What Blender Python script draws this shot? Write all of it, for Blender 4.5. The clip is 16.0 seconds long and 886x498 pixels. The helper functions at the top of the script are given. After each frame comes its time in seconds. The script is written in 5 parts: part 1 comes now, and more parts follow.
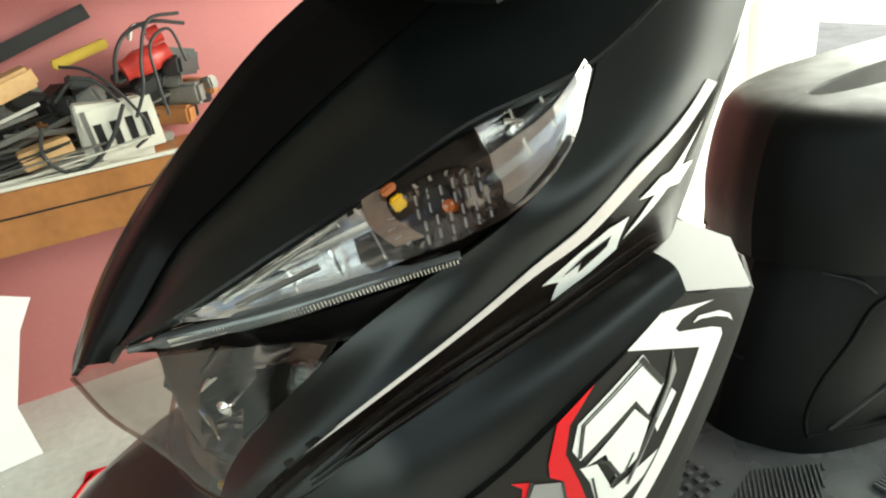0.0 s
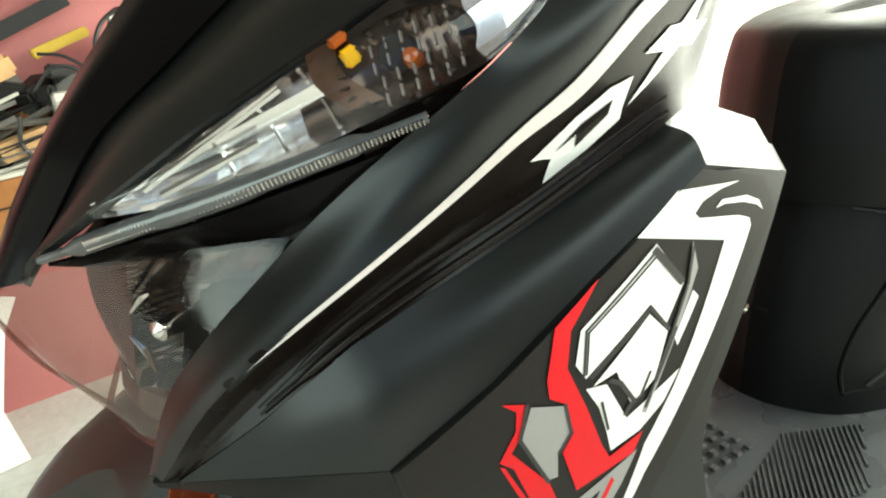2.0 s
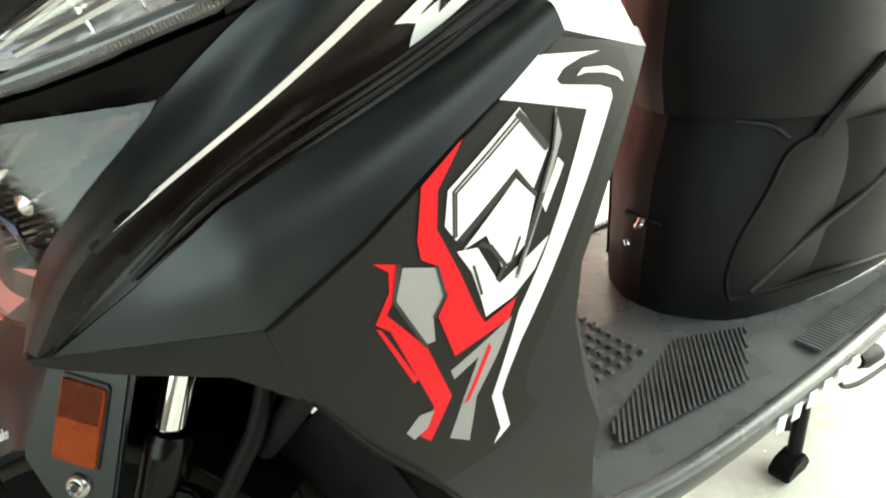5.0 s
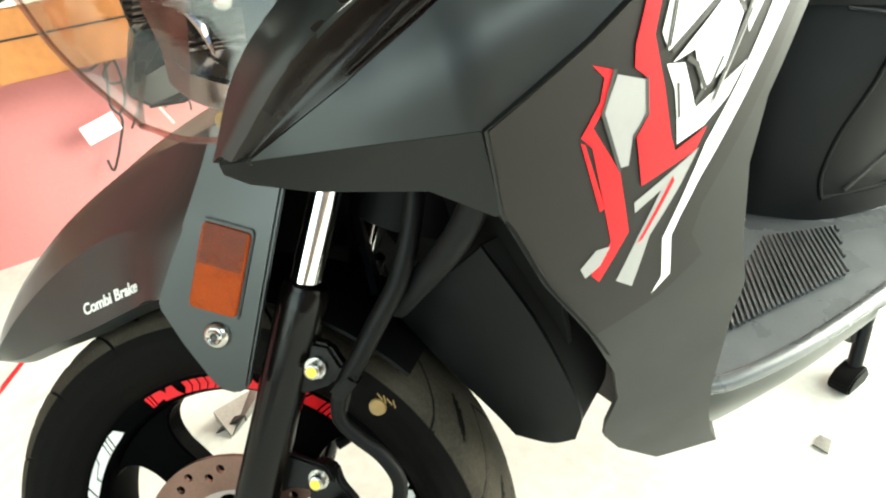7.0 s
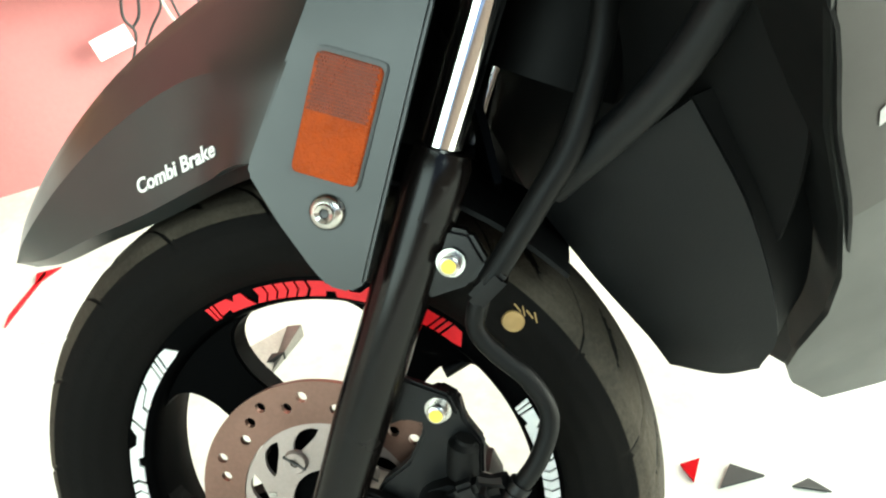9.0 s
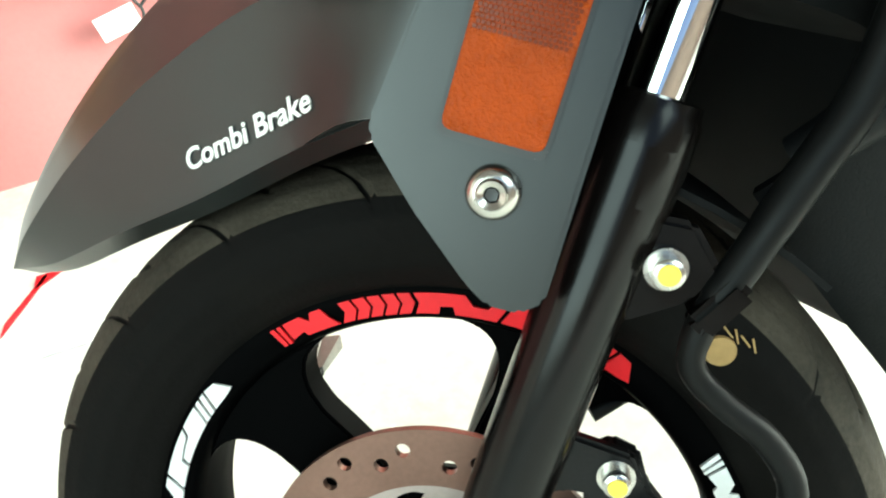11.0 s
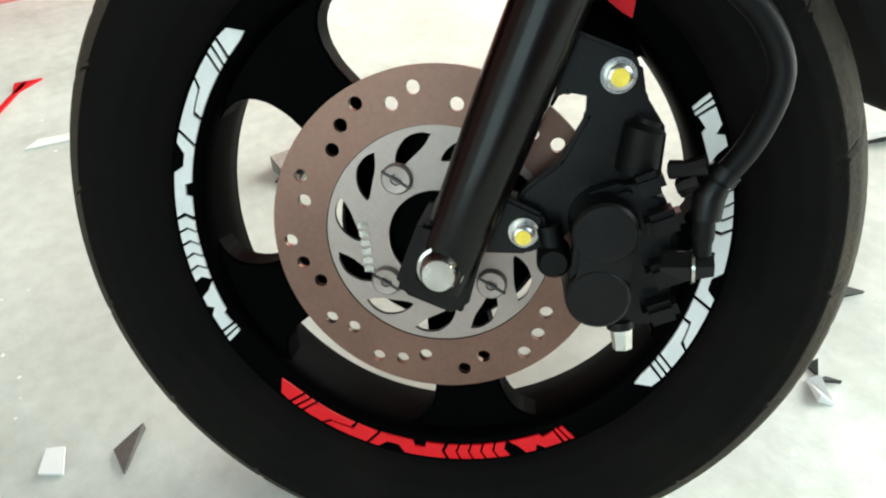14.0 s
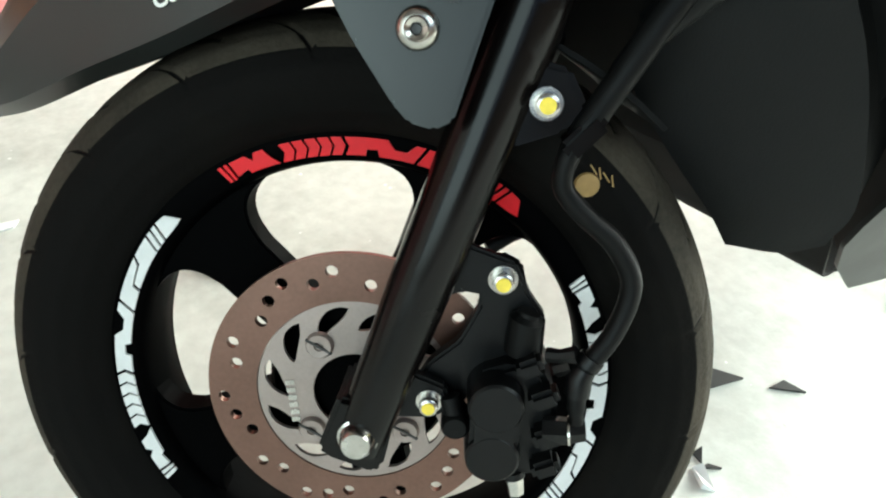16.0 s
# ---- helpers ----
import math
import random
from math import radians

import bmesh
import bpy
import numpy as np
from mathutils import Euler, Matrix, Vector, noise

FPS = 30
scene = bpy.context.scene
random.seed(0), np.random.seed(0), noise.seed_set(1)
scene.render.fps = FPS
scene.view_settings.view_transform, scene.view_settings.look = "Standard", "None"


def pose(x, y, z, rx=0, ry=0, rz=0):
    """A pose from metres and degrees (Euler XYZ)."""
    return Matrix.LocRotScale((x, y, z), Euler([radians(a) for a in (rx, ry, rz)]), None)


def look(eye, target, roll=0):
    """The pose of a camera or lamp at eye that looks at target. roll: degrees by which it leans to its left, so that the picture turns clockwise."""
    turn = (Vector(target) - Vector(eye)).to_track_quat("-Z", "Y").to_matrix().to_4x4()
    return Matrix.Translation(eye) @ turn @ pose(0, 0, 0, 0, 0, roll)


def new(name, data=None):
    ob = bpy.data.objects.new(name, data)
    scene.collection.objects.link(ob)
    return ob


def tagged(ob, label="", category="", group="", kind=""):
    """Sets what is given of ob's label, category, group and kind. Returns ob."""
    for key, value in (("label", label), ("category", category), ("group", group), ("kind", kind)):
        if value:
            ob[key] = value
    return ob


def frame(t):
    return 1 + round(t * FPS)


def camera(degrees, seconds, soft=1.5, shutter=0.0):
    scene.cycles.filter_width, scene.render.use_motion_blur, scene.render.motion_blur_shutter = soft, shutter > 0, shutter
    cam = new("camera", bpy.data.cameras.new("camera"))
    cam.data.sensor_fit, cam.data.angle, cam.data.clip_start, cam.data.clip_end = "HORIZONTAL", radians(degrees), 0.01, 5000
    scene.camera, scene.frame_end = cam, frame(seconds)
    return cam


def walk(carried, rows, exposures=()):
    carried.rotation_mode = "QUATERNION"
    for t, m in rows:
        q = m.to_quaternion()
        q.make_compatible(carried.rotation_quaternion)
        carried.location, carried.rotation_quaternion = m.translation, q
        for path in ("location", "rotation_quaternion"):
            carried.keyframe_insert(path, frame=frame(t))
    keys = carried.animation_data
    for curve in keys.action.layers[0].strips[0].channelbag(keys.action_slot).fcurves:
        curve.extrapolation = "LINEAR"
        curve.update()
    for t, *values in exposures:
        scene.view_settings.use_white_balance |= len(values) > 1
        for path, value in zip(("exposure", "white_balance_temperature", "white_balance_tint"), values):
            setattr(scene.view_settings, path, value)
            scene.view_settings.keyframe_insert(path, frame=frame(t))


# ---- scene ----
cam = camera(66.26, 16.0, soft=2.1)
ROWS = [
    (0.0, 0.0391, -0.4830, 0.9932, 65.38, 6.20, -30.03),
    (0.5, 0.0408, -0.4682, 0.9538, 67.38, 8.12, -29.75),
    (1.0, 0.0438, -0.4628, 0.9322, 68.38, 7.57, -28.46),
    (1.5, 0.0565, -0.4605, 0.9150, 67.88, 8.17, -28.81),
    (2.0, 0.0643, -0.4561, 0.8957, 66.63, 8.21, -30.14),
    (2.5, 0.0764, -0.4598, 0.8805, 65.83, 8.08, -31.95),
    (3.0, 0.0820, -0.4678, 0.8708, 64.91, 8.43, -33.14),
    (3.5, 0.0830, -0.4791, 0.8641, 64.24, 8.47, -33.66),
    (6.0, 0.0371, -0.5005, 0.8308, 61.79, 6.11, -36.44),
    (6.5, 0.0047, -0.4812, 0.8158, 60.61, 6.21, -36.27),
    (7.0, -0.0429, -0.4475, 0.7854, 59.41, 5.80, -35.58),
    (7.5, -0.0712, -0.4119, 0.7539, 58.36, 5.43, -35.87),
    (8.0, -0.0936, -0.3814, 0.7266, 57.39, 4.71, -34.72),
    (10.5, -0.0934, -0.2103, 0.6258, 56.04, 3.93, -35.96),
    (11.0, -0.1020, -0.1770, 0.6133, 56.26, 4.29, -35.45),
    (11.5, -0.1319, -0.1575, 0.6001, 56.43, 3.95, -34.05),
    (12.0, -0.1668, -0.1522, 0.5792, 55.11, 3.18, -32.37),
    (12.5, -0.1829, -0.1632, 0.5586, 53.56, 3.52, -32.95),
    (13.0, -0.1893, -0.1835, 0.5417, 52.31, 2.95, -33.85),
    (13.5, -0.1927, -0.2165, 0.5239, 51.04, 2.09, -34.74),
    (14.0, -0.1839, -0.2479, 0.5017, 49.50, 0.94, -35.85),
    (14.5, -0.1577, -0.2651, 0.5018, 49.26, 0.32, -38.15),
    (15.0, -0.1401, -0.2738, 0.5187, 50.09, -0.02, -39.23),
    (15.5, -0.1425, -0.2709, 0.5499, 50.99, -0.55, -38.78),
    (16.0, -0.1638, -0.2468, 0.6112, 51.15, -1.74, -40.52),
]
EXPOSURE = [(0.0, -0.5, 6750, 10), (1.5, -0.28, 6800, 10), (2.5, -0.05, 6800, 10), (3.5, 0.0, 6800, 10), (6.0, -0.05, 6850, 10), (6.5, 0.25, 6850, 10), (7.0, 0.74, 6780, 10), (8.0, 0.95, 6650, 8), (10.5, 0.95, 6450, 6), (11.0, 0.95, 6380, 5), (11.5, 0.86, 6330, 5), (12.0, 0.22, 6300, 8), (12.5, -0.04, 6250, 10), (13.5, 0.0, 6260, 10), (14.5, 0.2, 6280, 12), (15.0, 0.2, 6280, 13), (16.0, 0.22, 6280, 11)]
walk(cam, [(t, pose(x, y, z, rx, ry, rz)) for t, x, y, z, rx, ry, rz in ROWS], EXPOSURE)

# ---- world, light ----
world = bpy.data.worlds.new("world")
scene.world = world
world.use_nodes = True
wn = world.node_tree.nodes
sky = wn.new("ShaderNodeTexSky")
sky.sky_type = "NISHITA"
sky.sun_disc = False
sky.sun_elevation, sky.sun_rotation = radians(48), radians(120)
world.node_tree.links.new(sky.outputs["Color"], wn["Background"].inputs["Color"])
wn["Background"].inputs["Strength"].default_value = 0.14


def area_lamp(name, m, sx, sy, watts, colour):
    data = bpy.data.lights.new(name, "AREA")
    data.shape, data.size, data.size_y, data.energy, data.color = "RECTANGLE", sx, sy, watts, colour
    ob = new(name, data)
    ob.matrix_world = m
    return ob


sun_data = bpy.data.lights.new("sun", "SUN")
sun_data.energy, sun_data.angle, sun_data.color = 4.0, radians(0.5), (1.0, 0.95, 0.88)
sun = new("sun", sun_data)
sun.matrix_world = look((6.0, -1.0, 9.0), (1.9, -0.3, 0.0))
# daylight that enters by the open gate behind the scooter
area_lamp("gate_daylight", look((2.44, -0.35, 1.15), (0.0, 0.0, 0.55)), 3.2, 2.1, 290, (0.93, 1.0, 0.86))
# daylight from the open side in front of the scooter
area_lamp("west_daylight", look((-2.95, -1.35, 1.58), (0.0, -0.35, 0.65)), 2.2, 2.1, 60, (0.80, 1.0, 0.92))

# added lamp that lifts the headlight, as sky light past the roof's edge
area_lamp("front_sky_fill", look((0.5, -2.7, 2.75), (0.15, -0.1, 0.6)), 2.6, 1.4, 44, (0.82, 1.0, 0.90))


# ---- materials ----
def mat(name, base, rough=0.5, metal=0.0, vary=0.12, scale=18.0, fine=220.0, bump=0.0, coat=0.0, spec=0.5, island=0.0, dirt=None, dirt_amount=0.0):
    """A procedural surface: base colour broken at two scales, roughness and relief."""
    m = bpy.data.materials.new(name)
    m.use_nodes = True
    nt = m.node_tree
    n, l = nt.nodes, nt.links
    p = n["Principled BSDF"]
    tc = n.new("ShaderNodeTexCoord")
    big, small = n.new("ShaderNodeTexNoise"), n.new("ShaderNodeTexNoise")
    big.inputs["Scale"].default_value, big.inputs["Detail"].default_value = scale, 5
    small.inputs["Scale"].default_value, small.inputs["Detail"].default_value = fine, 3
    l.new(tc.outputs["Object"], big.inputs["Vector"])
    l.new(tc.outputs["Object"], small.inputs["Vector"])
    add = n.new("ShaderNodeMath")
    add.operation = "MULTIPLY_ADD"
    l.new(small.outputs["Fac"], add.inputs[0])
    add.inputs[1].default_value = 0.5
    l.new(big.outputs["Fac"], add.inputs[2])
    ramp = n.new("ShaderNodeMapRange")
    ramp.inputs["From Min"].default_value, ramp.inputs["From Max"].default_value = 0.45, 1.05
    ramp.inputs["To Min"].default_value, ramp.inputs["To Max"].default_value = 1 - vary, 1 + vary
    l.new(add.outputs[0], ramp.inputs["Value"])
    mix = n.new("ShaderNodeVectorMath")
    mix.operation = "SCALE"
    mix.inputs[0].default_value = base[:3]
    l.new(ramp.outputs[0], mix.inputs["Scale"])
    colour = mix.outputs[0]
    if dirt:
        blot = n.new("ShaderNodeTexNoise")
        blot.inputs["Scale"].default_value, blot.inputs["Detail"].default_value, blot.inputs["Roughness"].default_value = scale * 0.4, 8, 0.7
        l.new(tc.outputs["Object"], blot.inputs["Vector"])
        cut = n.new("ShaderNodeMapRange")
        cut.inputs["From Min"].default_value, cut.inputs["From Max"].default_value = 0.5, 0.72
        cut.inputs["To Max"].default_value = dirt_amount
        l.new(blot.outputs["Fac"], cut.inputs["Value"])
        blend = n.new("ShaderNodeMix")
        blend.data_type = "RGBA"
        l.new(cut.outputs[0], blend.inputs["Factor"])
        l.new(colour, blend.inputs["A"])
        blend.inputs["B"].default_value = (*dirt, 1)
        colour = blend.outputs["Result"]
    l.new(colour, p.inputs["Base Color"])
    rr = n.new("ShaderNodeMapRange")
    rr.inputs["From Min"].default_value, rr.inputs["From Max"].default_value = 0.3, 0.7
    rr.inputs["To Min"].default_value, rr.inputs["To Max"].default_value = max(0.02, rough - 0.06), min(1, rough + 0.06)
    l.new(big.outputs["Fac"], rr.inputs["Value"])
    l.new(rr.outputs[0], p.inputs["Roughness"])
    p.inputs["Metallic"].default_value = metal
    p.inputs["Coat Weight"].default_value = coat
    p.inputs["Coat Roughness"].default_value = 0.06
    p.inputs["Specular IOR Level"].default_value = spec
    if bump:
        b = n.new("ShaderNodeBump")
        b.inputs["Strength"].default_value, b.inputs["Distance"].default_value = bump, 0.002
        l.new(small.outputs["Fac"], b.inputs["Height"])
        l.new(b.outputs[0], p.inputs["Normal"])
    return m


def clear_plastic(name, tint, gloss_rough=0.03):
    m = bpy.data.materials.new(name)
    m.use_nodes = True
    n, l = m.node_tree.nodes, m.node_tree.links
    n.remove(n["Principled BSDF"])
    t, g, mx, fr = n.new("ShaderNodeBsdfTransparent"), n.new("ShaderNodeBsdfGlossy"), n.new("ShaderNodeMixShader"), n.new("ShaderNodeLayerWeight")
    t.inputs["Color"].default_value = (*tint, 1)
    g.inputs["Roughness"].default_value = gloss_rough
    fr.inputs["Blend"].default_value = 0.30
    gain = n.new("ShaderNodeMath")
    gain.operation = "MULTIPLY_ADD"
    gain.inputs[1].default_value, gain.inputs[2].default_value = 0.32, 0.04
    l.new(fr.outputs["Facing"], gain.inputs[0])
    noise_t, b = n.new("ShaderNodeTexNoise"), n.new("ShaderNodeBump")
    noise_t.inputs["Scale"].default_value = 60
    b.inputs["Strength"].default_value, b.inputs["Distance"].default_value = 0.04, 0.002
    l.new(noise_t.outputs["Fac"], b.inputs["Height"])
    l.new(b.outputs[0], g.inputs["Normal"])
    l.new(gain.outputs[0], mx.inputs[0])
    l.new(t.outputs[0], mx.inputs[1])
    l.new(g.outputs[0], mx.inputs[2])
    l.new(mx.outputs[0], n["Material Output"].inputs["Surface"])
    return m


MATTE = mat("matte_black_paint", (0.0046, 0.0064, 0.0062), 0.36, vary=0.10, scale=9, fine=1500, bump=0.03, spec=0.52)
GLOSS = mat("gloss_black_paint", (0.006, 0.005, 0.005), 0.20, vary=0.2, scale=14, spec=0.08)
SATIN = mat("satin_black_groove", (0.009, 0.006, 0.005), 0.26, vary=0.2, scale=14, spec=0.22)
FILM = mat("dark_decal_film", (0.0085, 0.0062, 0.0056), 0.46, vary=0.12, scale=12, spec=0.21)
SIDE_PAINT = mat("satin_side_paint", (0.0060, 0.0064, 0.0061), 0.42, vary=0.12, scale=10, fine=1500, bump=0.03, spec=0.27)
RAW = mat("raw_black_plastic", (0.0024, 0.0027, 0.0030), 0.52, vary=0.2, scale=30, fine=700, bump=0.12, spec=0.2)
INNER = mat("inner_black_plastic", (0.0016, 0.0016, 0.0016), 0.7, vary=0.2, scale=20, spec=0.15)
SEAT = mat("seat_vinyl", (0.0052, 0.006, 0.0062), 0.46, vary=0.2, scale=25, fine=900, bump=0.2, spec=0.25)
RUBBER = mat("tyre_rubber", (0.0034, 0.0030, 0.0027), 0.72, vary=0.25, scale=14, fine=260, bump=0.2, dirt=(0.010, 0.0085, 0.006), dirt_amount=0.45, spec=0.06)
HOSE = mat("hose_rubber", (0.0028, 0.0028, 0.0028), 0.5, vary=0.15, scale=40, spec=0.13)
RIM = mat("rim_black_paint", (0.0009, 0.0009, 0.0010), 0.45, vary=0.2, scale=20, spec=0.008)
FORK = mat("fork_black_paint", (0.0022, 0.0016, 0.0015), 0.22, vary=0.2, scale=25, spec=0.2)
CAST = mat("caliper_black_cast", (0.0026, 0.0026, 0.0028), 0.36, vary=0.3, scale=60, fine=500, bump=0.08, spec=0.2)
CHROME = mat("chrome", (0.78, 0.76, 0.74), 0.07, metal=1.0, vary=0.05)
STEEL = mat("zinc_bolt", (0.46, 0.44, 0.41), 0.24, metal=1.0, vary=0.2, scale=90)
YELLOW = mat("yellow_paint_mark", (0.80, 0.60, 0.06), 0.5, vary=0.2, scale=120)
BRASS = mat("brass_mark", (0.34, 0.21, 0.075), 0.45, vary=0.2, scale=100)
DISC = mat("worn_disc_steel", (0.165, 0.090, 0.068), 0.38, metal=0.7, vary=0.18, scale=20, fine=300, bump=0.05)
ROTOR = mat("grey_rotor_steel", (0.32, 0.262, 0.240), 0.42, metal=0.6, vary=0.12, scale=30, fine=500, bump=0.06)
WHITE = mat("white_vinyl", (0.80, 0.79, 0.76), 0.38, vary=0.05, scale=30)
RIM_WHITE = mat("rim_white_vinyl", (0.66, 0.655, 0.65), 0.42, vary=0.08, scale=40, spec=0.3)
RED = mat("red_vinyl", (0.66, 0.006, 0.012), 0.42, vary=0.08, scale=30, spec=0.2)
GREY = mat("grey_vinyl", (0.26, 0.25, 0.245), 0.4, vary=0.06, scale=30)
INK = mat("black_ink", (0.012, 0.011, 0.011), 0.4, vary=0.05)
PEARL = mat("cream_pinstripe", (0.76, 0.67, 0.63), 0.35, vary=0.06, scale=40)
AMBER = mat("amber_reflector", (0.30, 0.042, 0.002), 0.30, vary=0.2, scale=80, fine=700, bump=0.5, spec=0.12)
AMBER_DARK = mat("amber_prism", (0.13, 0.017, 0.001), 0.25, vary=0.2, scale=80, spec=0.2)
BULB = mat("orange_bulb", (0.40, 0.085, 0.010), 0.15, vary=0.1, coat=0.5)
MARKER = mat("amber_bead", (0.95, 0.52, 0.01), 0.2, vary=0.1, coat=0.5)
REFLECTOR = mat("lamp_reflector", (0.96, 0.93, 0.91), 0.22, metal=1.0, vary=0.05, scale=40)
SMOKE = mat("smoked_reflector", (0.105, 0.085, 0.078), 0.11, metal=1.0, vary=0.3, scale=60)
BOWL = mat("smoky_brown_bowl", (0.12, 0.085, 0.070), 0.16, metal=0.85, vary=0.5, scale=70)
BROWN_GLASS = mat("brown_lamp_wall", (0.11, 0.052, 0.030), 0.2, metal=0.4, vary=0.4, scale=60)
LENS = clear_plastic("clear_lens", (0.96, 0.96, 0.96))
LOW_LENS = clear_plastic("thick_clear_lens", (0.86, 0.82, 0.79))
LENS_EDGE = clear_plastic("clear_lens_edge", (0.66, 0.54, 0.50), 0.15)
PIPE = mat("clear_light_bar", (0.14, 0.14, 0.14), 0.12, metal=0.4, vary=0.2, scale=50)
CONCRETE = mat("worn_concrete", (0.58, 0.59, 0.55), 0.72, vary=0.20, scale=4.5, fine=48, bump=0.3, dirt=(0.30, 0.31, 0.275), dirt_amount=0.85)
PINK = mat("pink_wall_paint", (0.51, 0.180, 0.176), 0.7, vary=0.07, scale=3, fine=90, bump=0.12, dirt=(0.53, 0.20, 0.19), dirt_amount=0.4)
PLASTER = mat("white_plaster", (0.78, 0.77, 0.74), 0.8, vary=0.05, scale=3, fine=60, bump=0.15)
WOOD = mat("varnished_wood", (0.36, 0.145, 0.045), 0.4, vary=0.3, scale=6, fine=45)
PALE = mat("pale_wood", (0.52, 0.31, 0.14), 0.6, vary=0.2, scale=12, fine=90)
PAPER = mat("white_board", (0.80, 0.80, 0.79), 0.7, vary=0.03, scale=6)
PLATE = mat("off_white_plastic", (0.66, 0.63, 0.55), 0.5, vary=0.08, scale=20)
JUNK_RED = mat("red_plastic", (0.50, 0.04, 0.03), 0.35, vary=0.2, scale=30)
JUNK_GREY = mat("grey_metal_scrap", (0.19, 0.18, 0.165), 0.45, metal=0.5, vary=0.3, scale=25)
JUNK_BLACK = mat("black_plastic_scrap", (0.02, 0.02, 0.02), 0.5, vary=0.2, scale=25)
JUNK_YELLOW = mat("yellow_plastic", (0.62, 0.42, 0.05), 0.5, vary=0.1, scale=25)
BROWN = mat("unseen_wall_brown", (0.20, 0.155, 0.125), 0.8, vary=0.1, scale=3, fine=60, bump=0.15)
ROOF = mat("dark_unseen_roof", (0.11, 0.10, 0.095), 0.7, vary=0.2, scale=5)
# emission stands in for the overexposed daylight outside the gate
GLARE = bpy.data.materials.new("glowing_outdoors")
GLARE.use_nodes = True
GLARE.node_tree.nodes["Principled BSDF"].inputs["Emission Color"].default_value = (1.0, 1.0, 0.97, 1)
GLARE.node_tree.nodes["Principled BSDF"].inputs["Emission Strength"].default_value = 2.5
BOARD = mat("dusty_board_plastic", (0.085, 0.090, 0.095), 0.28, vary=0.35, scale=14, fine=500, bump=0.12, spec=0.55)
# brown dust on the tread, lightened to carry the gate's light too
TREAD = mat("dusty_lit_tread", (0.034, 0.028, 0.0205), 0.8, vary=0.5, scale=25, fine=300, bump=0.3, spec=0.15)
MAT = mat("grooved_rubber_mat", (0.085, 0.09, 0.095), 0.45, vary=0.2, scale=30, fine=500, bump=0.2)


# ---- mesh helpers ----
def finish(bm, sharp=38):
    """Smooth shading with sharp edges past the angle."""
    bmesh.ops.recalc_face_normals(bm, faces=bm.faces)
    lim = radians(sharp)
    for f in bm.faces:
        f.smooth = True
    for e in bm.edges:
        e.smooth = len(e.link_faces) == 2 and e.calc_face_angle(0) < lim


def part(name, bm, material, parent, label="", m=None, sharp=38, tidy=True):
    """Links a bmesh as one mesh object under a thing or a part."""
    if tidy:
        finish(bm, sharp)
    me = bpy.data.meshes.new(name)
    bm.to_mesh(me)
    bm.free()
    me.materials.append(material)
    ob = new(name, me)
    ob.parent = parent
    if m is not None:
        ob.matrix_basis = m
    return tagged(ob, label)


def thing(name, bm, material, label, category, m=None, group="", kind="", sharp=38):
    ob = part(name, bm, material, None, "", m, sharp)
    return tagged(ob, label, category, group, kind)


def empty(name, label, category, m=None):
    ob = new(name)
    ob.empty_display_size = 0.1
    if m is not None:
        ob.matrix_basis = m
    return tagged(ob, label, category)


def catmull(p, n):
    """A smooth polyline through the points, n steps to a span."""
    p = [Vector(q) for q in p]
    q = [2 * p[0] - p[1], *p, 2 * p[-1] - p[-2]]
    out = []
    for i in range(1, len(q) - 2):
        for k in range(n):
            t = k / n
            a, b, c, d = q[i - 1], q[i], q[i + 1], q[i + 2]
            out.append(0.5 * (2 * b + (c - a) * t + (2 * a - 5 * b + 4 * c - d) * t * t + (3 * b - a - 3 * c + d) * t ** 3))
    return out + [p[-1]]


def straight(p, n):
    p = [Vector(q) for q in p]
    return [a.lerp(b, k / n) for a, b in zip(p, p[1:]) for k in range(n)] + [p[-1]]


def grid_mesh(rows, thick, out):
    """A sheet over rows of points, its face towards out, thickened inwards."""
    bm = bmesh.new()
    vs = [[bm.verts.new(p) for p in r] for r in rows]
    for a, b in zip(vs, vs[1:]):
        for i in range(len(a) - 1):
            bm.faces.new((a[i], a[i + 1], b[i + 1], b[i]))
    bmesh.ops.remove_doubles(bm, verts=bm.verts, dist=1e-5)
    bmesh.ops.dissolve_degenerate(bm, edges=bm.edges, dist=1e-6)
    bm.normal_update()
    side = sum((f.normal * f.calc_area() for f in bm.faces), Vector()).dot(Vector(out))
    if side < 0:
        bmesh.ops.reverse_faces(bm, faces=bm.faces)
    bm.normal_update()
    if thick:
        shift = {v: v.co - v.normal * thick for v in bm.verts}
        edge = [e for e in bm.edges if len(e.link_faces) == 1]
        faces = list(bm.faces)
        twin = {v: bm.verts.new(c) for v, c in shift.items()}
        for f in faces:
            bm.faces.new([twin[v] for v in reversed(f.verts)])
        for e in edge:
            a, b = e.verts
            bm.faces.new((a, b, twin[b], twin[a]))
    return bm


def loft(rows, nu=4, nv=4, thick=0.003, out=(0, -1, 0), smooth_u=True, smooth_v=False):
    cu, cv = (catmull if smooth_u else straight), (catmull if smooth_v else straight)
    fine = [cu(r, nu) for r in rows]
    cols = [cv(c, nv) for c in zip(*fine)]
    return grid_mesh([list(r) for r in zip(*cols)], thick, out)


def mirrored(bm):
    b = bm.copy()
    for v in b.verts:
        v.co.y = -v.co.y
    bmesh.ops.reverse_faces(b, faces=b.faces)
    return b


def both(name, bm, material, parent, label="", sharp=38):
    """A panel and its twin on the other side of the scooter."""
    twin = mirrored(bm)
    a = part(name, bm, material, parent, label, sharp=sharp)
    part(name, twin, material, parent, label, sharp=sharp)
    return a


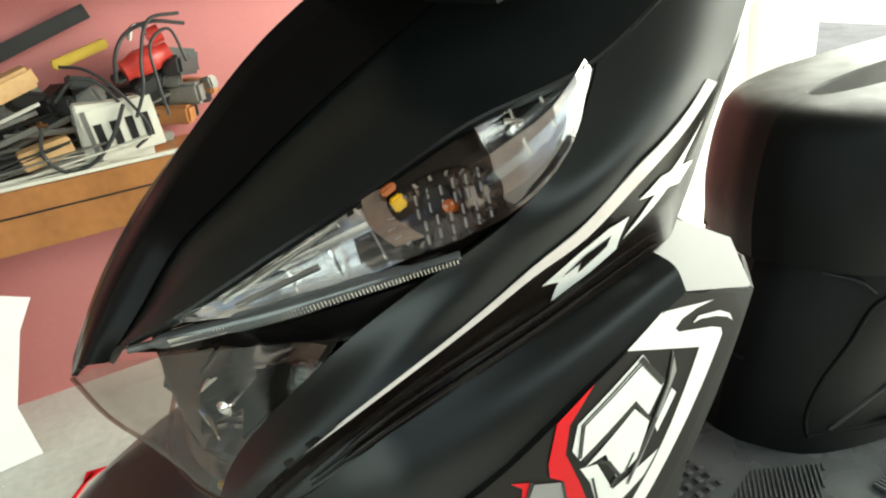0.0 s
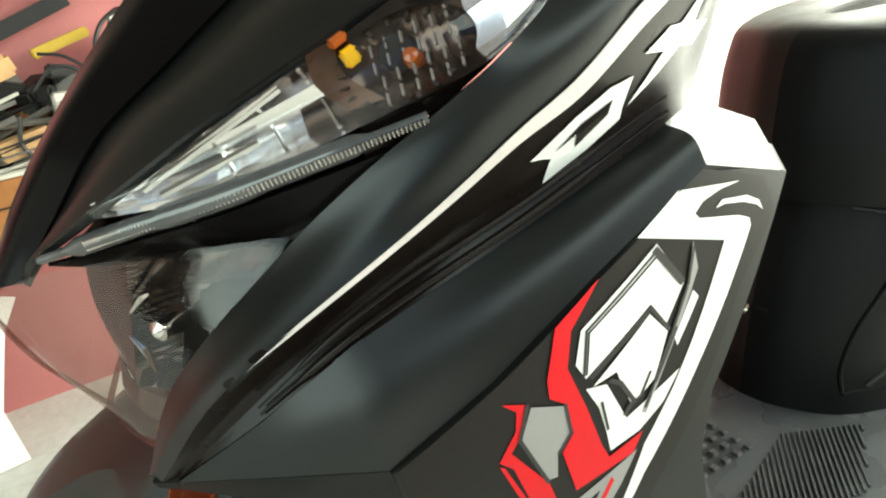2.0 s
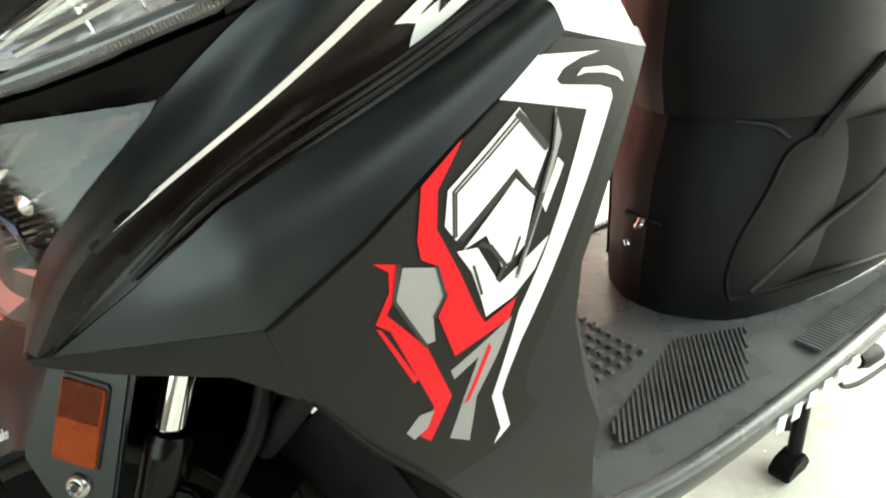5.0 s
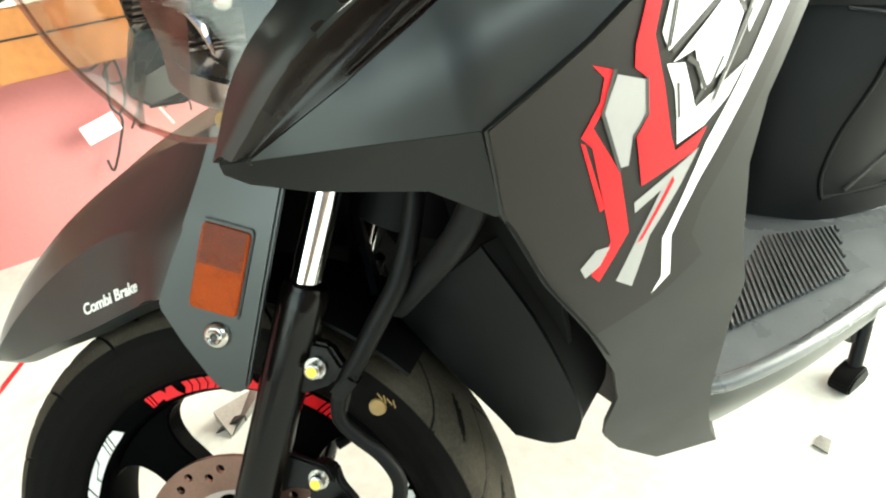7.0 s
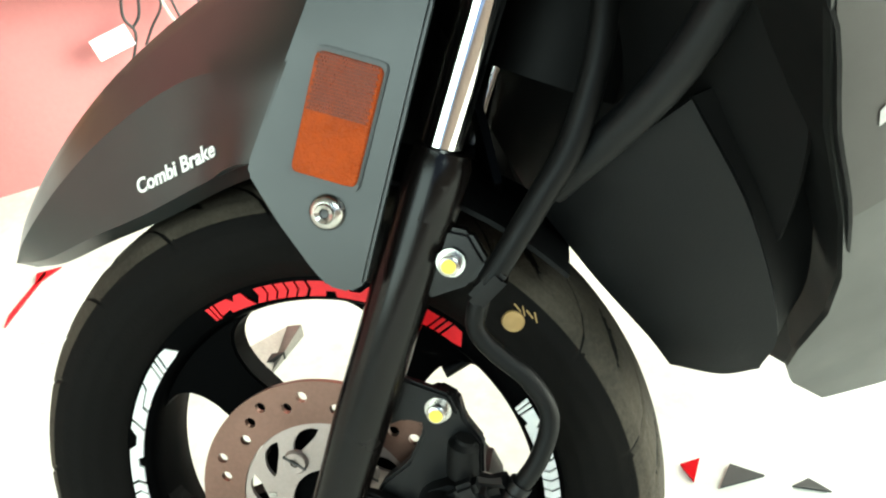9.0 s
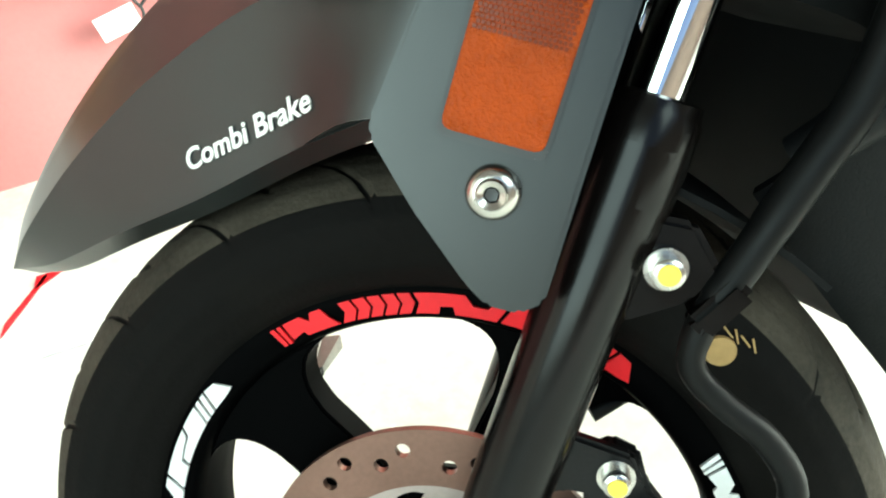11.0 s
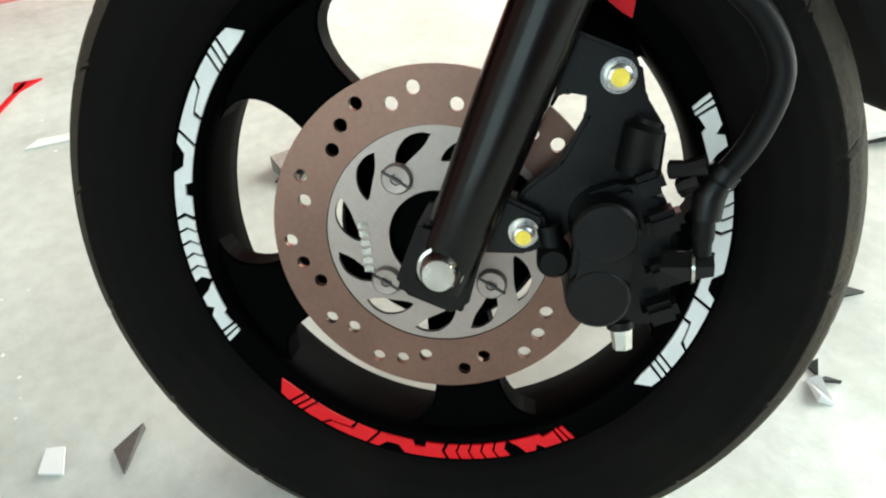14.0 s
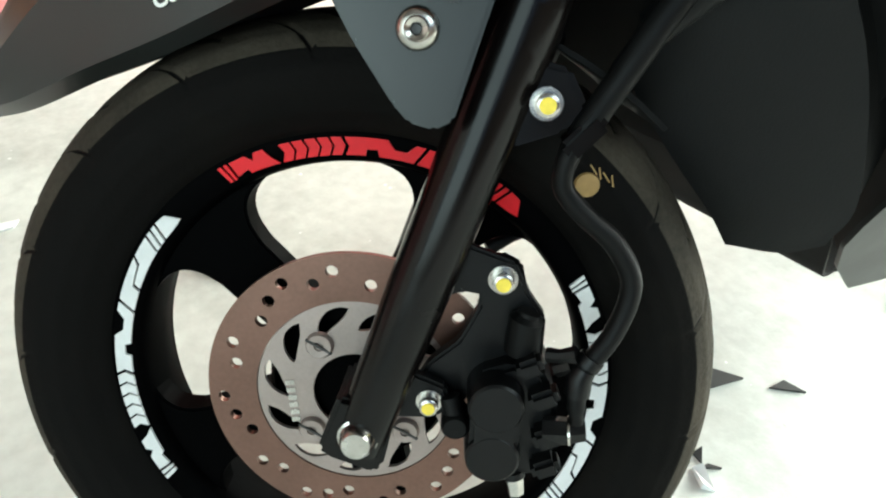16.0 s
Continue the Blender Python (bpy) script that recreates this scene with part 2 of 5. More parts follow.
def tube_into(bm, path, r, seg=12, steps=0):
    pts = catmull(path, steps) if steps else [Vector(p) for p in path]
    rads = r if isinstance(r, (list, tuple)) else [r] * len(pts)
    if len(rads) != len(pts):
        rads = [rads[min(len(rads) - 1, int(i / (len(pts) - 1) * (len(rads) - 1) + 0.5))] for i in range(len(pts))]
    ref, rings = None, []
    for i, p in enumerate(pts):
        d = (pts[min(i + 1, len(pts) - 1)] - pts[max(i - 1, 0)]).normalized()
        if ref is None:
            ref = d.orthogonal().normalized()
        ref = (ref - d * ref.dot(d)).normalized()
        side = d.cross(ref)
        rings.append([bm.verts.new(p + rads[i] * (math.cos(a) * ref + math.sin(a) * side)) for a in (2 * math.pi * k / seg for k in range(seg))])
    for a, b in zip(rings, rings[1:]):
        for k in range(seg):
            bm.faces.new((a[k], a[(k + 1) % seg], b[(k + 1) % seg], b[k]))
    bm.faces.new(rings[0][::-1])
    bm.faces.new(rings[-1])
    return bm


def tube(path, r, seg=12, steps=0):
    return tube_into(bmesh.new(), path, r, seg, steps)


def lathe(profile, seg=96, centre=(0, 0, 0), closed=False, arc=None):
    """Turns (radius, y) pairs round the y axis through centre."""
    bm = bmesh.new()
    c = Vector(centre)
    rings = [[bm.verts.new(c + Vector((r * math.cos(a), y, r * math.sin(a)))) for a in (2 * math.pi * k / seg for k in range(seg))] for r, y in profile]
    pairs = list(zip(rings, rings[1:])) + ([(rings[-1], rings[0])] if closed else [])
    for a, b in pairs:
        for k in range(seg):
            bm.faces.new((a[k], a[(k + 1) % seg], b[(k + 1) % seg], b[k]))
    if not closed:
        for ring, (r, y) in ((rings[0], profile[0]), (rings[-1], profile[-1])):
            if r < 0.0101:
                bm.faces.new(ring)
    return bm


def prism_into(bm, poly, y0, y1, bevel=0.0):
    """A plate with an outline in x and z, from y0 to y1."""
    b = bmesh.new()
    a = [b.verts.new((x, y0, z)) for x, z in poly]
    f = b.faces.new(a)
    f.normal_update()
    r = bmesh.ops.extrude_face_region(b, geom=[f])
    for v in r["geom"]:
        if isinstance(v, bmesh.types.BMVert):
            v.co.y = y1
    if bevel:
        bmesh.ops.bevel(b, geom=list(b.edges), offset=bevel, segments=2, affect="EDGES", clamp_overlap=True)
    b.normal_update()
    bmesh.ops.triangulate(b, faces=[f for f in b.faces if len(f.verts) > 4])
    tmp = bpy.data.meshes.new("tmp")
    b.to_mesh(tmp)
    b.free()
    bm.from_mesh(tmp)
    bpy.data.meshes.remove(tmp)
    return bm


def prism(poly, y0, y1, bevel=0.0):
    return prism_into(bmesh.new(), poly, y0, y1, bevel)


def box_into(bm, cx, cy, cz, sx, sy, sz, bevel=0.0, m=None):
    b = bmesh.new()
    bmesh.ops.create_cube(b, size=1)
    for v in b.verts:
        v.co = Vector((v.co.x * sx, v.co.y * sy, v.co.z * sz))
    if bevel:
        bmesh.ops.bevel(b, geom=list(b.edges), offset=bevel, segments=2, affect="EDGES", clamp_overlap=True)
    for v in b.verts:
        v.co = (m @ v.co if m else v.co) + Vector((cx, cy, cz))
    tmp = bpy.data.meshes.new("tmp")
    b.to_mesh(tmp)
    b.free()
    bm.from_mesh(tmp)
    bpy.data.meshes.remove(tmp)
    return bm


def box(cx, cy, cz, sx, sy, sz, bevel=0.0, m=None):
    return box_into(bmesh.new(), cx, cy, cz, sx, sy, sz, bevel, m)


def holed_plate(outer, holes, y0, y1):
    """A plate in x and z with holes cut through it."""
    bm = bmesh.new()
    edges = []
    for loop in (outer, *holes):
        vs = [bm.verts.new((x, y0, z)) for x, z in loop]
        edges += [bm.edges.new((vs[i], vs[(i + 1) % len(vs)])) for i in range(len(vs))]
    bmesh.ops.triangle_fill(bm, edges=edges, use_beauty=True)
    r = bmesh.ops.extrude_face_region(bm, geom=list(bm.faces))
    for v in r["geom"]:
        if isinstance(v, bmesh.types.BMVert):
            v.co.y = y1
    return bm


def circle(cx, cz, r, n=24):
    return [(cx + r * math.cos(2 * math.pi * k / n), cz + r * math.sin(2 * math.pi * k / n)) for k in range(n)]


def hex_bolt(parent, x, y, z, r, m, name="bolt", mark=None, mark_label=""):
    """A flanged hexagon bolt whose head faces -y."""
    bm = lathe([(0.001, y - 0.011), (r * 0.55, y - 0.011), (r * 0.72, y - 0.010), (r * 0.74, y - 0.003), (r, y - 0.003), (r, y), (0.001, y)], 24, (x, 0, z))
    b = part(name, bm, STEEL, parent, "zinc plated hexagon bolt", m)
    if mark:
        part("paint_mark", lathe([(0.001, y - 0.0118), (r * 0.48, y - 0.0118), (r * 0.52, y - 0.0105)], 20, (x, 0, z)), mark, b, mark_label)
    return b


# ---- the garage ----
def slab(name, x0, x1, y0, y1, z0, z1, material, label, cat):
    return thing(name, box((x0 + x1) / 2, (y0 + y1) / 2, (z0 + z1) / 2, x1 - x0, y1 - y0, z1 - z0), material, label, cat, kind="structure")


slab("floor", -3.2, 6.0, -6.0, 16.0, -0.12, 0.0, CONCRETE, "worn pale grey concrete garage floor with stains", "floor")
slab("wall_north_end", 1.9, 2.5, 1.392, 1.55, 0.0, 1.35, PLASTER, "white plastered end of the wall beside the gate", "wall")
slab("wall_north", -3.2, 1.9, 1.392, 1.55, 0.0, 1.35, PINK, "pink painted plaster wall behind the scooter", "wall")
# out of view; dark brown instead of pink so the paint reflects less pink
slab("wall_north_upper", -3.2, 2.5, 1.392, 1.55, 1.35, 2.7, BROWN, "unseen upper part of the wall, darkened to brown to cut pink reflections", "wall")
slab("wall_west", -3.2, -3.05, -0.1, 1.392, 0.0, 2.7, PLASTER, "white plastered side wall", "wall")
slab("wall_east_pier", 2.5, 2.65, 1.2, 1.55, 0.0, 2.7, PLASTER, "white plastered pier beside the open gate", "wall")
slab("wall_east_lintel", 2.5, 2.65, -3.6, 1.2, 2.25, 2.7, PLASTER, "white plastered lintel over the open gate", "wall")
slab("wall_east_end", 2.5, 2.65, -3.6, -2.4, 0.0, 2.25, PLASTER, "white plastered wall end beside the gate", "wall")
slab("wall_south", -3.2, 2.65, -4.25, -4.1, 0.0, 2.1, BROWN, "brown plastered wall across the driveway", "wall")
slab("backdrop", 5.8, 5.85, -7.0, 16.0, -0.1, 5.0, GLARE, "glowing sheet standing for the overexposed outdoors beyond the gate", "backdrop")
# added roof, never in view; dark grey keeps cowl reflections and wall light low
slab("ceiling", -3.2, 2.65, -1.7, 1.55, 2.7, 2.85, ROOF, "unseen roof slab, dark grey to hold down reflections and bounce", "ceiling")

from mathutils.bvhtree import BVHTree

# ---- the scooter: x to its rear, y to its right side, z up ----
scooter = empty("scooter", "matte black scooter with red and white decals, parked on its stand", "scooter")
SIDE = (0.1909, -0.7804, -0.7923, 0.3243, 0.7029, 0.4048)


def side_y(x, z):
    a, b, c, d, e, f = SIDE
    return a + b * x + c * z + d * x * x + e * x * z + f * z * z


# side panel: front edge and rear edge from the shoulder down to the foot
FRONT = [(0.336, 0.779), (0.265, 0.738), (0.205, 0.698), (0.147, 0.664), (0.158, 0.612), (0.192, 0.547), (0.236, 0.483)]
REAR = [(0.403, 0.757), (0.385, 0.722), (0.362, 0.676), (0.343, 0.636), (0.338, 0.592), (0.350, 0.530), (0.366, 0.483)]


def side_rows(front, rear, n, across):
    a = straight([(x, 0, z) for x, z in front], n)
    b = straight([(x, 0, z) for x, z in rear], n)
    rows = []
    for p, q in zip(a, b):
        r = [p.lerp(q, k / across) for k in range(across + 1)]
        rows.append([Vector((v.x, side_y(v.x, v.z), v.z)) for v in r])
    return rows


LOW_F = [(0.266, 0.43), (0.279, 0.391), (0.278, 0.355), (0.282, 0.333), (0.304, 0.301), (0.356, 0.254)]
LOW_R = [(0.364, 0.45), (0.368, 0.41), (0.375, 0.36), (0.390, 0.31), (0.405, 0.275), (0.421, 0.250)]
side = both("side_panel", grid_mesh(side_rows([*FRONT, *LOW_F], [*REAR, *LOW_R], 6, 16), 0.004, (0, -1, 0)), SIDE_PAINT, scooter, "matte black side panel")
# dark film over the panel, its rear edge wavy
FILM_F = [(0.336, 0.777), (0.300, 0.757), (0.265, 0.7375), (0.206, 0.698), (0.149, 0.664), (0.160, 0.612), (0.194, 0.547), (0.222, 0.506), (0.238, 0.4835)]
FILM_R = [(0.383, 0.760), (0.391, 0.738), (0.363, 0.702), (0.329, 0.628), (0.302, 0.574), (0.299, 0.551), (0.313, 0.529), (0.285, 0.504), (0.240, 0.4835)]
both("film", grid_mesh([[v + Vector((0, -0.0006, 0)) for v in r] for r in side_rows(FILM_F, FILM_R, 6, 24)], 0.0, (0, -1, 0)), FILM, scooter, "dark brown decal film with a wavy edge")

GROOVE = [(0.054, -0.1185, 0.6575), (0.100, -0.148, 0.691), (0.149, -0.170, 0.726), (0.214, -0.181, 0.750), (0.279, -0.191, 0.774), (0.334, -0.200, 0.798)]
FOLD = [(0.054, -0.118, 0.657), (0.100, -0.156, 0.661), (0.147, -0.193, 0.664), (0.205, -0.2075, 0.698), (0.265, -0.217, 0.738), (0.336, -0.226, 0.779)]
both("fold_panel", loft([GROOVE, [tuple((Vector(a) + Vector(b)) / 2 + Vector((0, -0.0045 if 1 < i else 0, 0.005 if 1 < i else 0))) for i, (a, b) in enumerate(zip(GROOVE, FOLD))], FOLD], 5, 6, 0.004, (-0.3, -1, 0.3), smooth_u=False, smooth_v=True), MATTE, scooter, "matte black lower fairing fold")
PIN = [(0.046, -0.111, 0.657), (0.089, -0.151, 0.719), (0.182, -0.175, 0.772), (0.246, -0.192, 0.8085), (0.314, -0.204, 0.8495), (0.385, -0.198, 0.895), (0.450, -0.170, 0.945)]
GROOVE_B = [(0.052, -0.1165, 0.657), (0.100, -0.1475, 0.6915), (0.160, -0.1725, 0.7305), (0.250, -0.187, 0.763), (0.334, -0.200, 0.798), (0.372, -0.188, 0.816), (0.462, -0.160, 0.930)]
mid_g = [tuple((Vector(a) * 0.45 + Vector(b) * 0.55) + Vector((0.003, 0.008 if 0 < i < 6 else 0, -0.001))) for i, (a, b) in enumerate(zip(PIN, GROOVE_B))]
groove_bm = loft([PIN, mid_g, GROOVE_B], 5, 5, 0.004, (-0.3, -1, 0.2), smooth_v=True)
groove_face = BVHTree.FromBMesh(groove_bm)
ridge = [tuple(Vector(p) + Vector((0.001, -0.0012, 0.0065 * min(1.0, 0.25 + 0.5 * i)))) for i, p in enumerate(GROOVE_B[:5])]
both("groove_ridge", tube(ridge[1:], [0.0008, 0.0022, 0.0024, 0.0010], 10, 6), SATIN, scooter)
ridge = [tuple(Vector(p) + Vector((0.001, -0.0006, 0.0145 * min(1.0, 0.2 + 0.4 * i)))) for i, p in enumerate(GROOVE_B[:5])]
both("groove_ridge", tube(ridge[1:], [0.0006, 0.0016, 0.0018, 0.0008], 10, 6), SATIN, scooter)
groove = both("fairing_groove", groove_bm, SATIN, scooter, "dark glossy channel with light letters")
CHEEK = [(0.040, -0.098, 0.655), (0.069, -0.106, 0.709), (0.132, -0.131, 0.767), (0.178, -0.158, 0.806), (0.235, -0.188, 0.846), (0.285, -0.184, 0.880), (0.345, -0.150, 0.940)]
mid_c = [tuple((Vector(a) + Vector(b)) / 2 + Vector((0, -0.007 if i else 0, 0.003))) for i, (a, b) in enumerate(zip(CHEEK, PIN))]
both("cheek_panel", loft([CHEEK, mid_c, PIN], 6, 6, 0.004, (-0.3, -1, 0.3), smooth_v=True), MATTE, scooter, "matte black cheek beside the headlight")
STRIPE_U = [(0.100, -0.1545, 0.7272), (0.1297, -0.1632, 0.7455), (0.182, -0.1758, 0.7740), (0.2138, -0.185, 0.7940), (0.2455, -0.194, 0.8155), (0.277, -0.202, 0.8345), (0.3117, -0.207, 0.8610), (0.3327, -0.2064, 0.8716), (0.357, -0.2033, 0.8851), (0.3788, -0.1975, 0.8990)]
STRIPE_L = [(0.100, -0.1548, 0.7262), (0.1295, -0.1642, 0.7433), (0.1815, -0.1762, 0.7705), (0.213, -0.1854, 0.7892), (0.2452, -0.1942, 0.8090), (0.2784, -0.202, 0.8257), (0.3131, -0.2068, 0.8505), (0.333, -0.2066, 0.8620), (0.3551, -0.2055, 0.8757), (0.3848, -0.200, 0.8958)]
both("pinstripe", loft([STRIPE_U, STRIPE_L], 5, 2, 0.0008, (-0.3, -1, 0.3)), PEARL, scooter, "cream pinstripe that widens along the fairing")

# shoulder cap over the side panel and the inner leg shield
SA, SB, SC_, SD, SE = (0.334, -0.2, 0.7985), (0.380, -0.172, 0.800), (0.416, -0.193, 0.780), (0.4035, -0.222, 0.757), (0.336, -0.226, 0.7795)
both("shoulder_cap", grid_mesh([[Vector(SA), Vector(SB)], [Vector(SE).lerp(Vector(SA), 0.5), Vector(SC_)], [Vector(SE), Vector(SD)]], 0.004, (0, -0.3, 1)), MATTE, scooter)
rear_edge = [Vector((x, side_y(x, z), z)) for x, z in [*REAR, *LOW_R]]
inner_edge = [v + Vector((0.028, 0.030, 0.004)) for v in rear_edge]
deep_edge = [Vector((v.x + 0.055 + 0.00 * i, -0.06, v.z + 0.01)) for i, v in enumerate(rear_edge)]
both("leg_shield", loft([rear_edge, inner_edge, deep_edge], 2, 4, 0.003, (1, 0, 0), smooth_u=False), RAW, scooter, "black plastic inner leg shield")
part("leg_shield_centre", loft([[(0.40 + 0.05 * (z > 0.7), y, z) for z in (0.30, 0.45, 0.60, 0.75, 0.90)] for y in (-0.10, 0.0, 0.10)], 3, 3, 0.003, (1, 0, 0)), RAW, scooter)

# lip along the wheel arch
LIP_T = [(0.041, -0.106, 0.6555), (0.0545, -0.1185, 0.6568), (0.100, -0.1565, 0.6608), (0.147, -0.1935, 0.6638), (0.158, -0.1905, 0.612)]
LIP_B = [(0.043, -0.102, 0.648), (0.056, -0.100, 0.637), (0.084, -0.120, 0.629), (0.130, -0.166, 0.628), (0.156, -0.188, 0.6105)]
both("arch_lip", loft([LIP_T, LIP_B], 6, 3, 0.003, (0, -1, -0.3), smooth_u=False), SIDE_PAINT, scooter)
ARCH = [(0.052, -0.090, 0.640), (0.128, -0.160, 0.630), (0.158, -0.188, 0.610), (0.192, -0.189, 0.547), (0.236, -0.186, 0.483), (0.292, -0.170, 0.390), (0.312, -0.150, 0.305)]
ARCH_IN = [(0.075, -0.05, 0.650), (0.150, -0.100, 0.650), (0.190, -0.115, 0.625), (0.235, -0.12, 0.555), (0.285, -0.12, 0.483), (0.330, -0.12, 0.390), (0.345, -0.12, 0.315)]
both("arch_return", loft([ARCH, ARCH_IN], 4, 3, 0.002, (-1, 0, -0.5)), INNER, scooter)

# inner mudguard behind the wheel
part("inner_mudguard", loft([[(0.085, y * 0.42, 0.695), (0.15, y * 0.70, 0.668), (0.20, y * 0.90, 0.60), (0.225, y * 0.95, 0.52), (0.26, y * 0.8, 0.42), (0.28, y * 0.55, 0.345)] for y in (-0.17, -0.10, 0.0, 0.10, 0.17)], 4, 3, 0.004, (-1, 0, -0.4)), INNER, scooter, "black plastic inner mudguard")
FLAP_R = [(0.203, -0.107, 0.537), (0.228, -0.139, 0.468), (0.251, -0.158, 0.385), (0.252, -0.152, 0.346)]
both("mud_flap", loft([[(0.172, -0.025, 0.445), (0.195, -0.055, 0.395), (0.218, -0.087, 0.350), (0.229, -0.100, 0.326)], [(0.188, -0.068, 0.495), (0.214, -0.103, 0.430), (0.236, -0.129, 0.360), (0.243, -0.131, 0.331)], FLAP_R], 6, 6, 0.006, (-0.5, -1, 0), smooth_v=True), RAW, scooter, "black plastic splash guard behind the front wheel")
both("flap_back", loft([[tuple(Vector(p) + Vector((0.001, 0.002, 0))) for p in FLAP_R], [(0.262, -0.115, 0.545), (0.285, -0.140, 0.468), (0.290, -0.150, 0.400), (0.275, -0.145, 0.365)]], 5, 4, 0.003, (0, -1, 0)), INNER, scooter)
part("mudguard_strut", tube([(0.158, -0.05, 0.478), (0.185, -0.10, 0.545), (0.20, -0.125, 0.60)], 0.011, 10, 4), RAW, scooter)
part("fender_liner", loft([[(0.12, 0.150, 0.66), (0.18, 0.155, 0.665), (0.26, 0.16, 0.68)], [(0.10, 0.152, 0.54), (0.18, 0.157, 0.52), (0.27, 0.16, 0.50)], [(0.11, 0.15, 0.42), (0.19, 0.157, 0.39), (0.28, 0.16, 0.36)]], 3, 3, 0.003, (0, -1, 0)), INNER, scooter)
part("belly_cowl", loft([[(0.30, y, 0.50), (0.345, y, 0.36), (0.395, y, 0.245), (0.430, y, 0.205), (0.55, y, 0.195), (0.90, y, 0.195)] for y in (-0.125, -0.06, 0.0, 0.06, 0.125)], 4, 2, 0.003, (-1, 0, -0.5)), INNER, scooter, "black plastic cowl under the floorboard")
part("steering_head", tube([(0.20, 0.0, 0.52), (0.30, 0.0, 0.72)], 0.045, 20), INNER, scooter)
part("frame_core", box(0.40, 0, 0.50, 0.12, 0.20, 0.40, 0.03), INNER, scooter)

# nose
MID = [(-0.013, 0, 0.746), (0.020, 0, 0.800), (0.062, 0, 0.849), (0.110, 0, 0.896), (0.160, 0, 0.938), (0.215, 0, 0.972), (0.28, 0, 1.005)]
SEAM = [(0.012, -0.030, 0.762), (0.040, -0.042, 0.796), (0.074, -0.046, 0.834), (0.116, -0.049, 0.862), (0.158, -0.052, 0.890), (0.215, -0.058, 0.925), (0.29, -0.062, 0.965)]
BROW = [(0.028, -0.056, 0.7825), (0.061, -0.088, 0.805), (0.121, -0.118, 0.8395), (0.176, -0.136, 0.8655), (0.238, -0.151, 0.8945), (0.318, -0.1655, 0.9165), (0.41, -0.160, 0.965)]
arc = [tuple((Vector(a) + Vector(b)) / 2 + Vector((-0.004, -0.002, 0.005))) for a, b in zip(MID, SEAM)]
both("nose_panel", loft([MID, arc, SEAM], 5, 5, 0.004, (-0.5, -0.3, 1), smooth_v=True), GLOSS, scooter, "glossy black nose panel")
brow_mid = [tuple((Vector(a) + Vector(b)) / 2 + Vector((0, 0, 0.004))) for a, b in zip(SEAM, BROW)]
lowered = [tuple(Vector(p) + Vector((0.001, 0.004, -0.0018))) for p in SEAM]
both("brow_panel", loft([lowered, brow_mid, BROW], 5, 6, 0.004, (-0.4, -0.4, 1), smooth_v=True), MATTE, scooter, "matte black cowl over the headlight")
both("brow_edge", loft([BROW, [tuple(Vector(p) + Vector((0.004, 0.007, -0.004))) for p in BROW]], 5, 2, 0.002, (-0.3, -1, -0.3)), SATIN, scooter)
part("handlebar_cover", box(0.33, 0, 1.045, 0.26, 0.36, 0.11, 0.035, Matrix.Rotation(radians(-24), 3, "Y")), RAW, scooter, "black plastic handlebar cover")

# upper headlight
EYE_T = [(0.0615, -0.0885, 0.8035), (0.121, -0.1185, 0.837), (0.176, -0.1365, 0.863), (0.238, -0.152, 0.892), (0.283, -0.161, 0.9065), (0.316, -0.165, 0.915)]
EYE_B = [(0.0605, -0.0885, 0.801), (0.113, -0.120, 0.8055), (0.180, -0.158, 0.828), (0.236, -0.187, 0.8485), (0.280, -0.187, 0.876), (0.316, -0.1655, 0.914)]
bulge = [tuple((Vector(a) + Vector(b)) / 2 + Vector((-0.004, -0.009 * math.sin(math.pi * i / 5), 0.004))) for i, (a, b) in enumerate(zip(EYE_T, EYE_B))]
back = [[tuple(Vector(p) + Vector((0.008, (0.013, 0.017, 0.020)[k], -0.003 if k == 0 else 0.004)) * (0.15 + 0.85 * math.sin(math.pi * min(1, (i + 0.4) / 5.4)))) for i, p in enumerate(e)] for k, e in enumerate((EYE_T, bulge, EYE_B))]


def faceted(bm):
    """Breaks a bowl into small mirror facets."""
    rnd = random.Random(7)
    for v in bm.verts:
        if len(v.link_edges) > 3:
            v.co += Vector((rnd.uniform(-1, 1), rnd.uniform(-1, 1), rnd.uniform(-1, 1))) * 0.0007
    return bm


# dark backing and gasket that close the lamp's surround
both("lamp_backing", loft([[tuple(Vector(p) + Vector((0.010, 0.012, -0.004))) for p in BROW[1:]], [tuple((Vector(a) + Vector(b)) / 2 + Vector((0.035, 0.062, 0))) for a, b in zip(BROW[1:], CHEEK[1:])], [tuple(Vector(p) + Vector((0.006, 0.012, 0.0))) for p in CHEEK[1:]]], 4, 4, 0.002, (-0.3, -1, 0.2), smooth_v=True), INNER, scooter)
both("lamp_gasket", loft([[tuple(Vector(p) + Vector((0.002, 0.004, -0.0005))) for p in EYE_B[2:]], [tuple(Vector(p) + Vector((0.004, 0.006, 0.001))) for p in (CHEEK[3], (0.236, -0.186, 0.8455), (0.284, -0.183, 0.8785), (0.325, -0.163, 0.918))]], 5, 3, 0.002, (-0.3, -1, 0.2)), SATIN, scooter, "black gasket under the headlight")
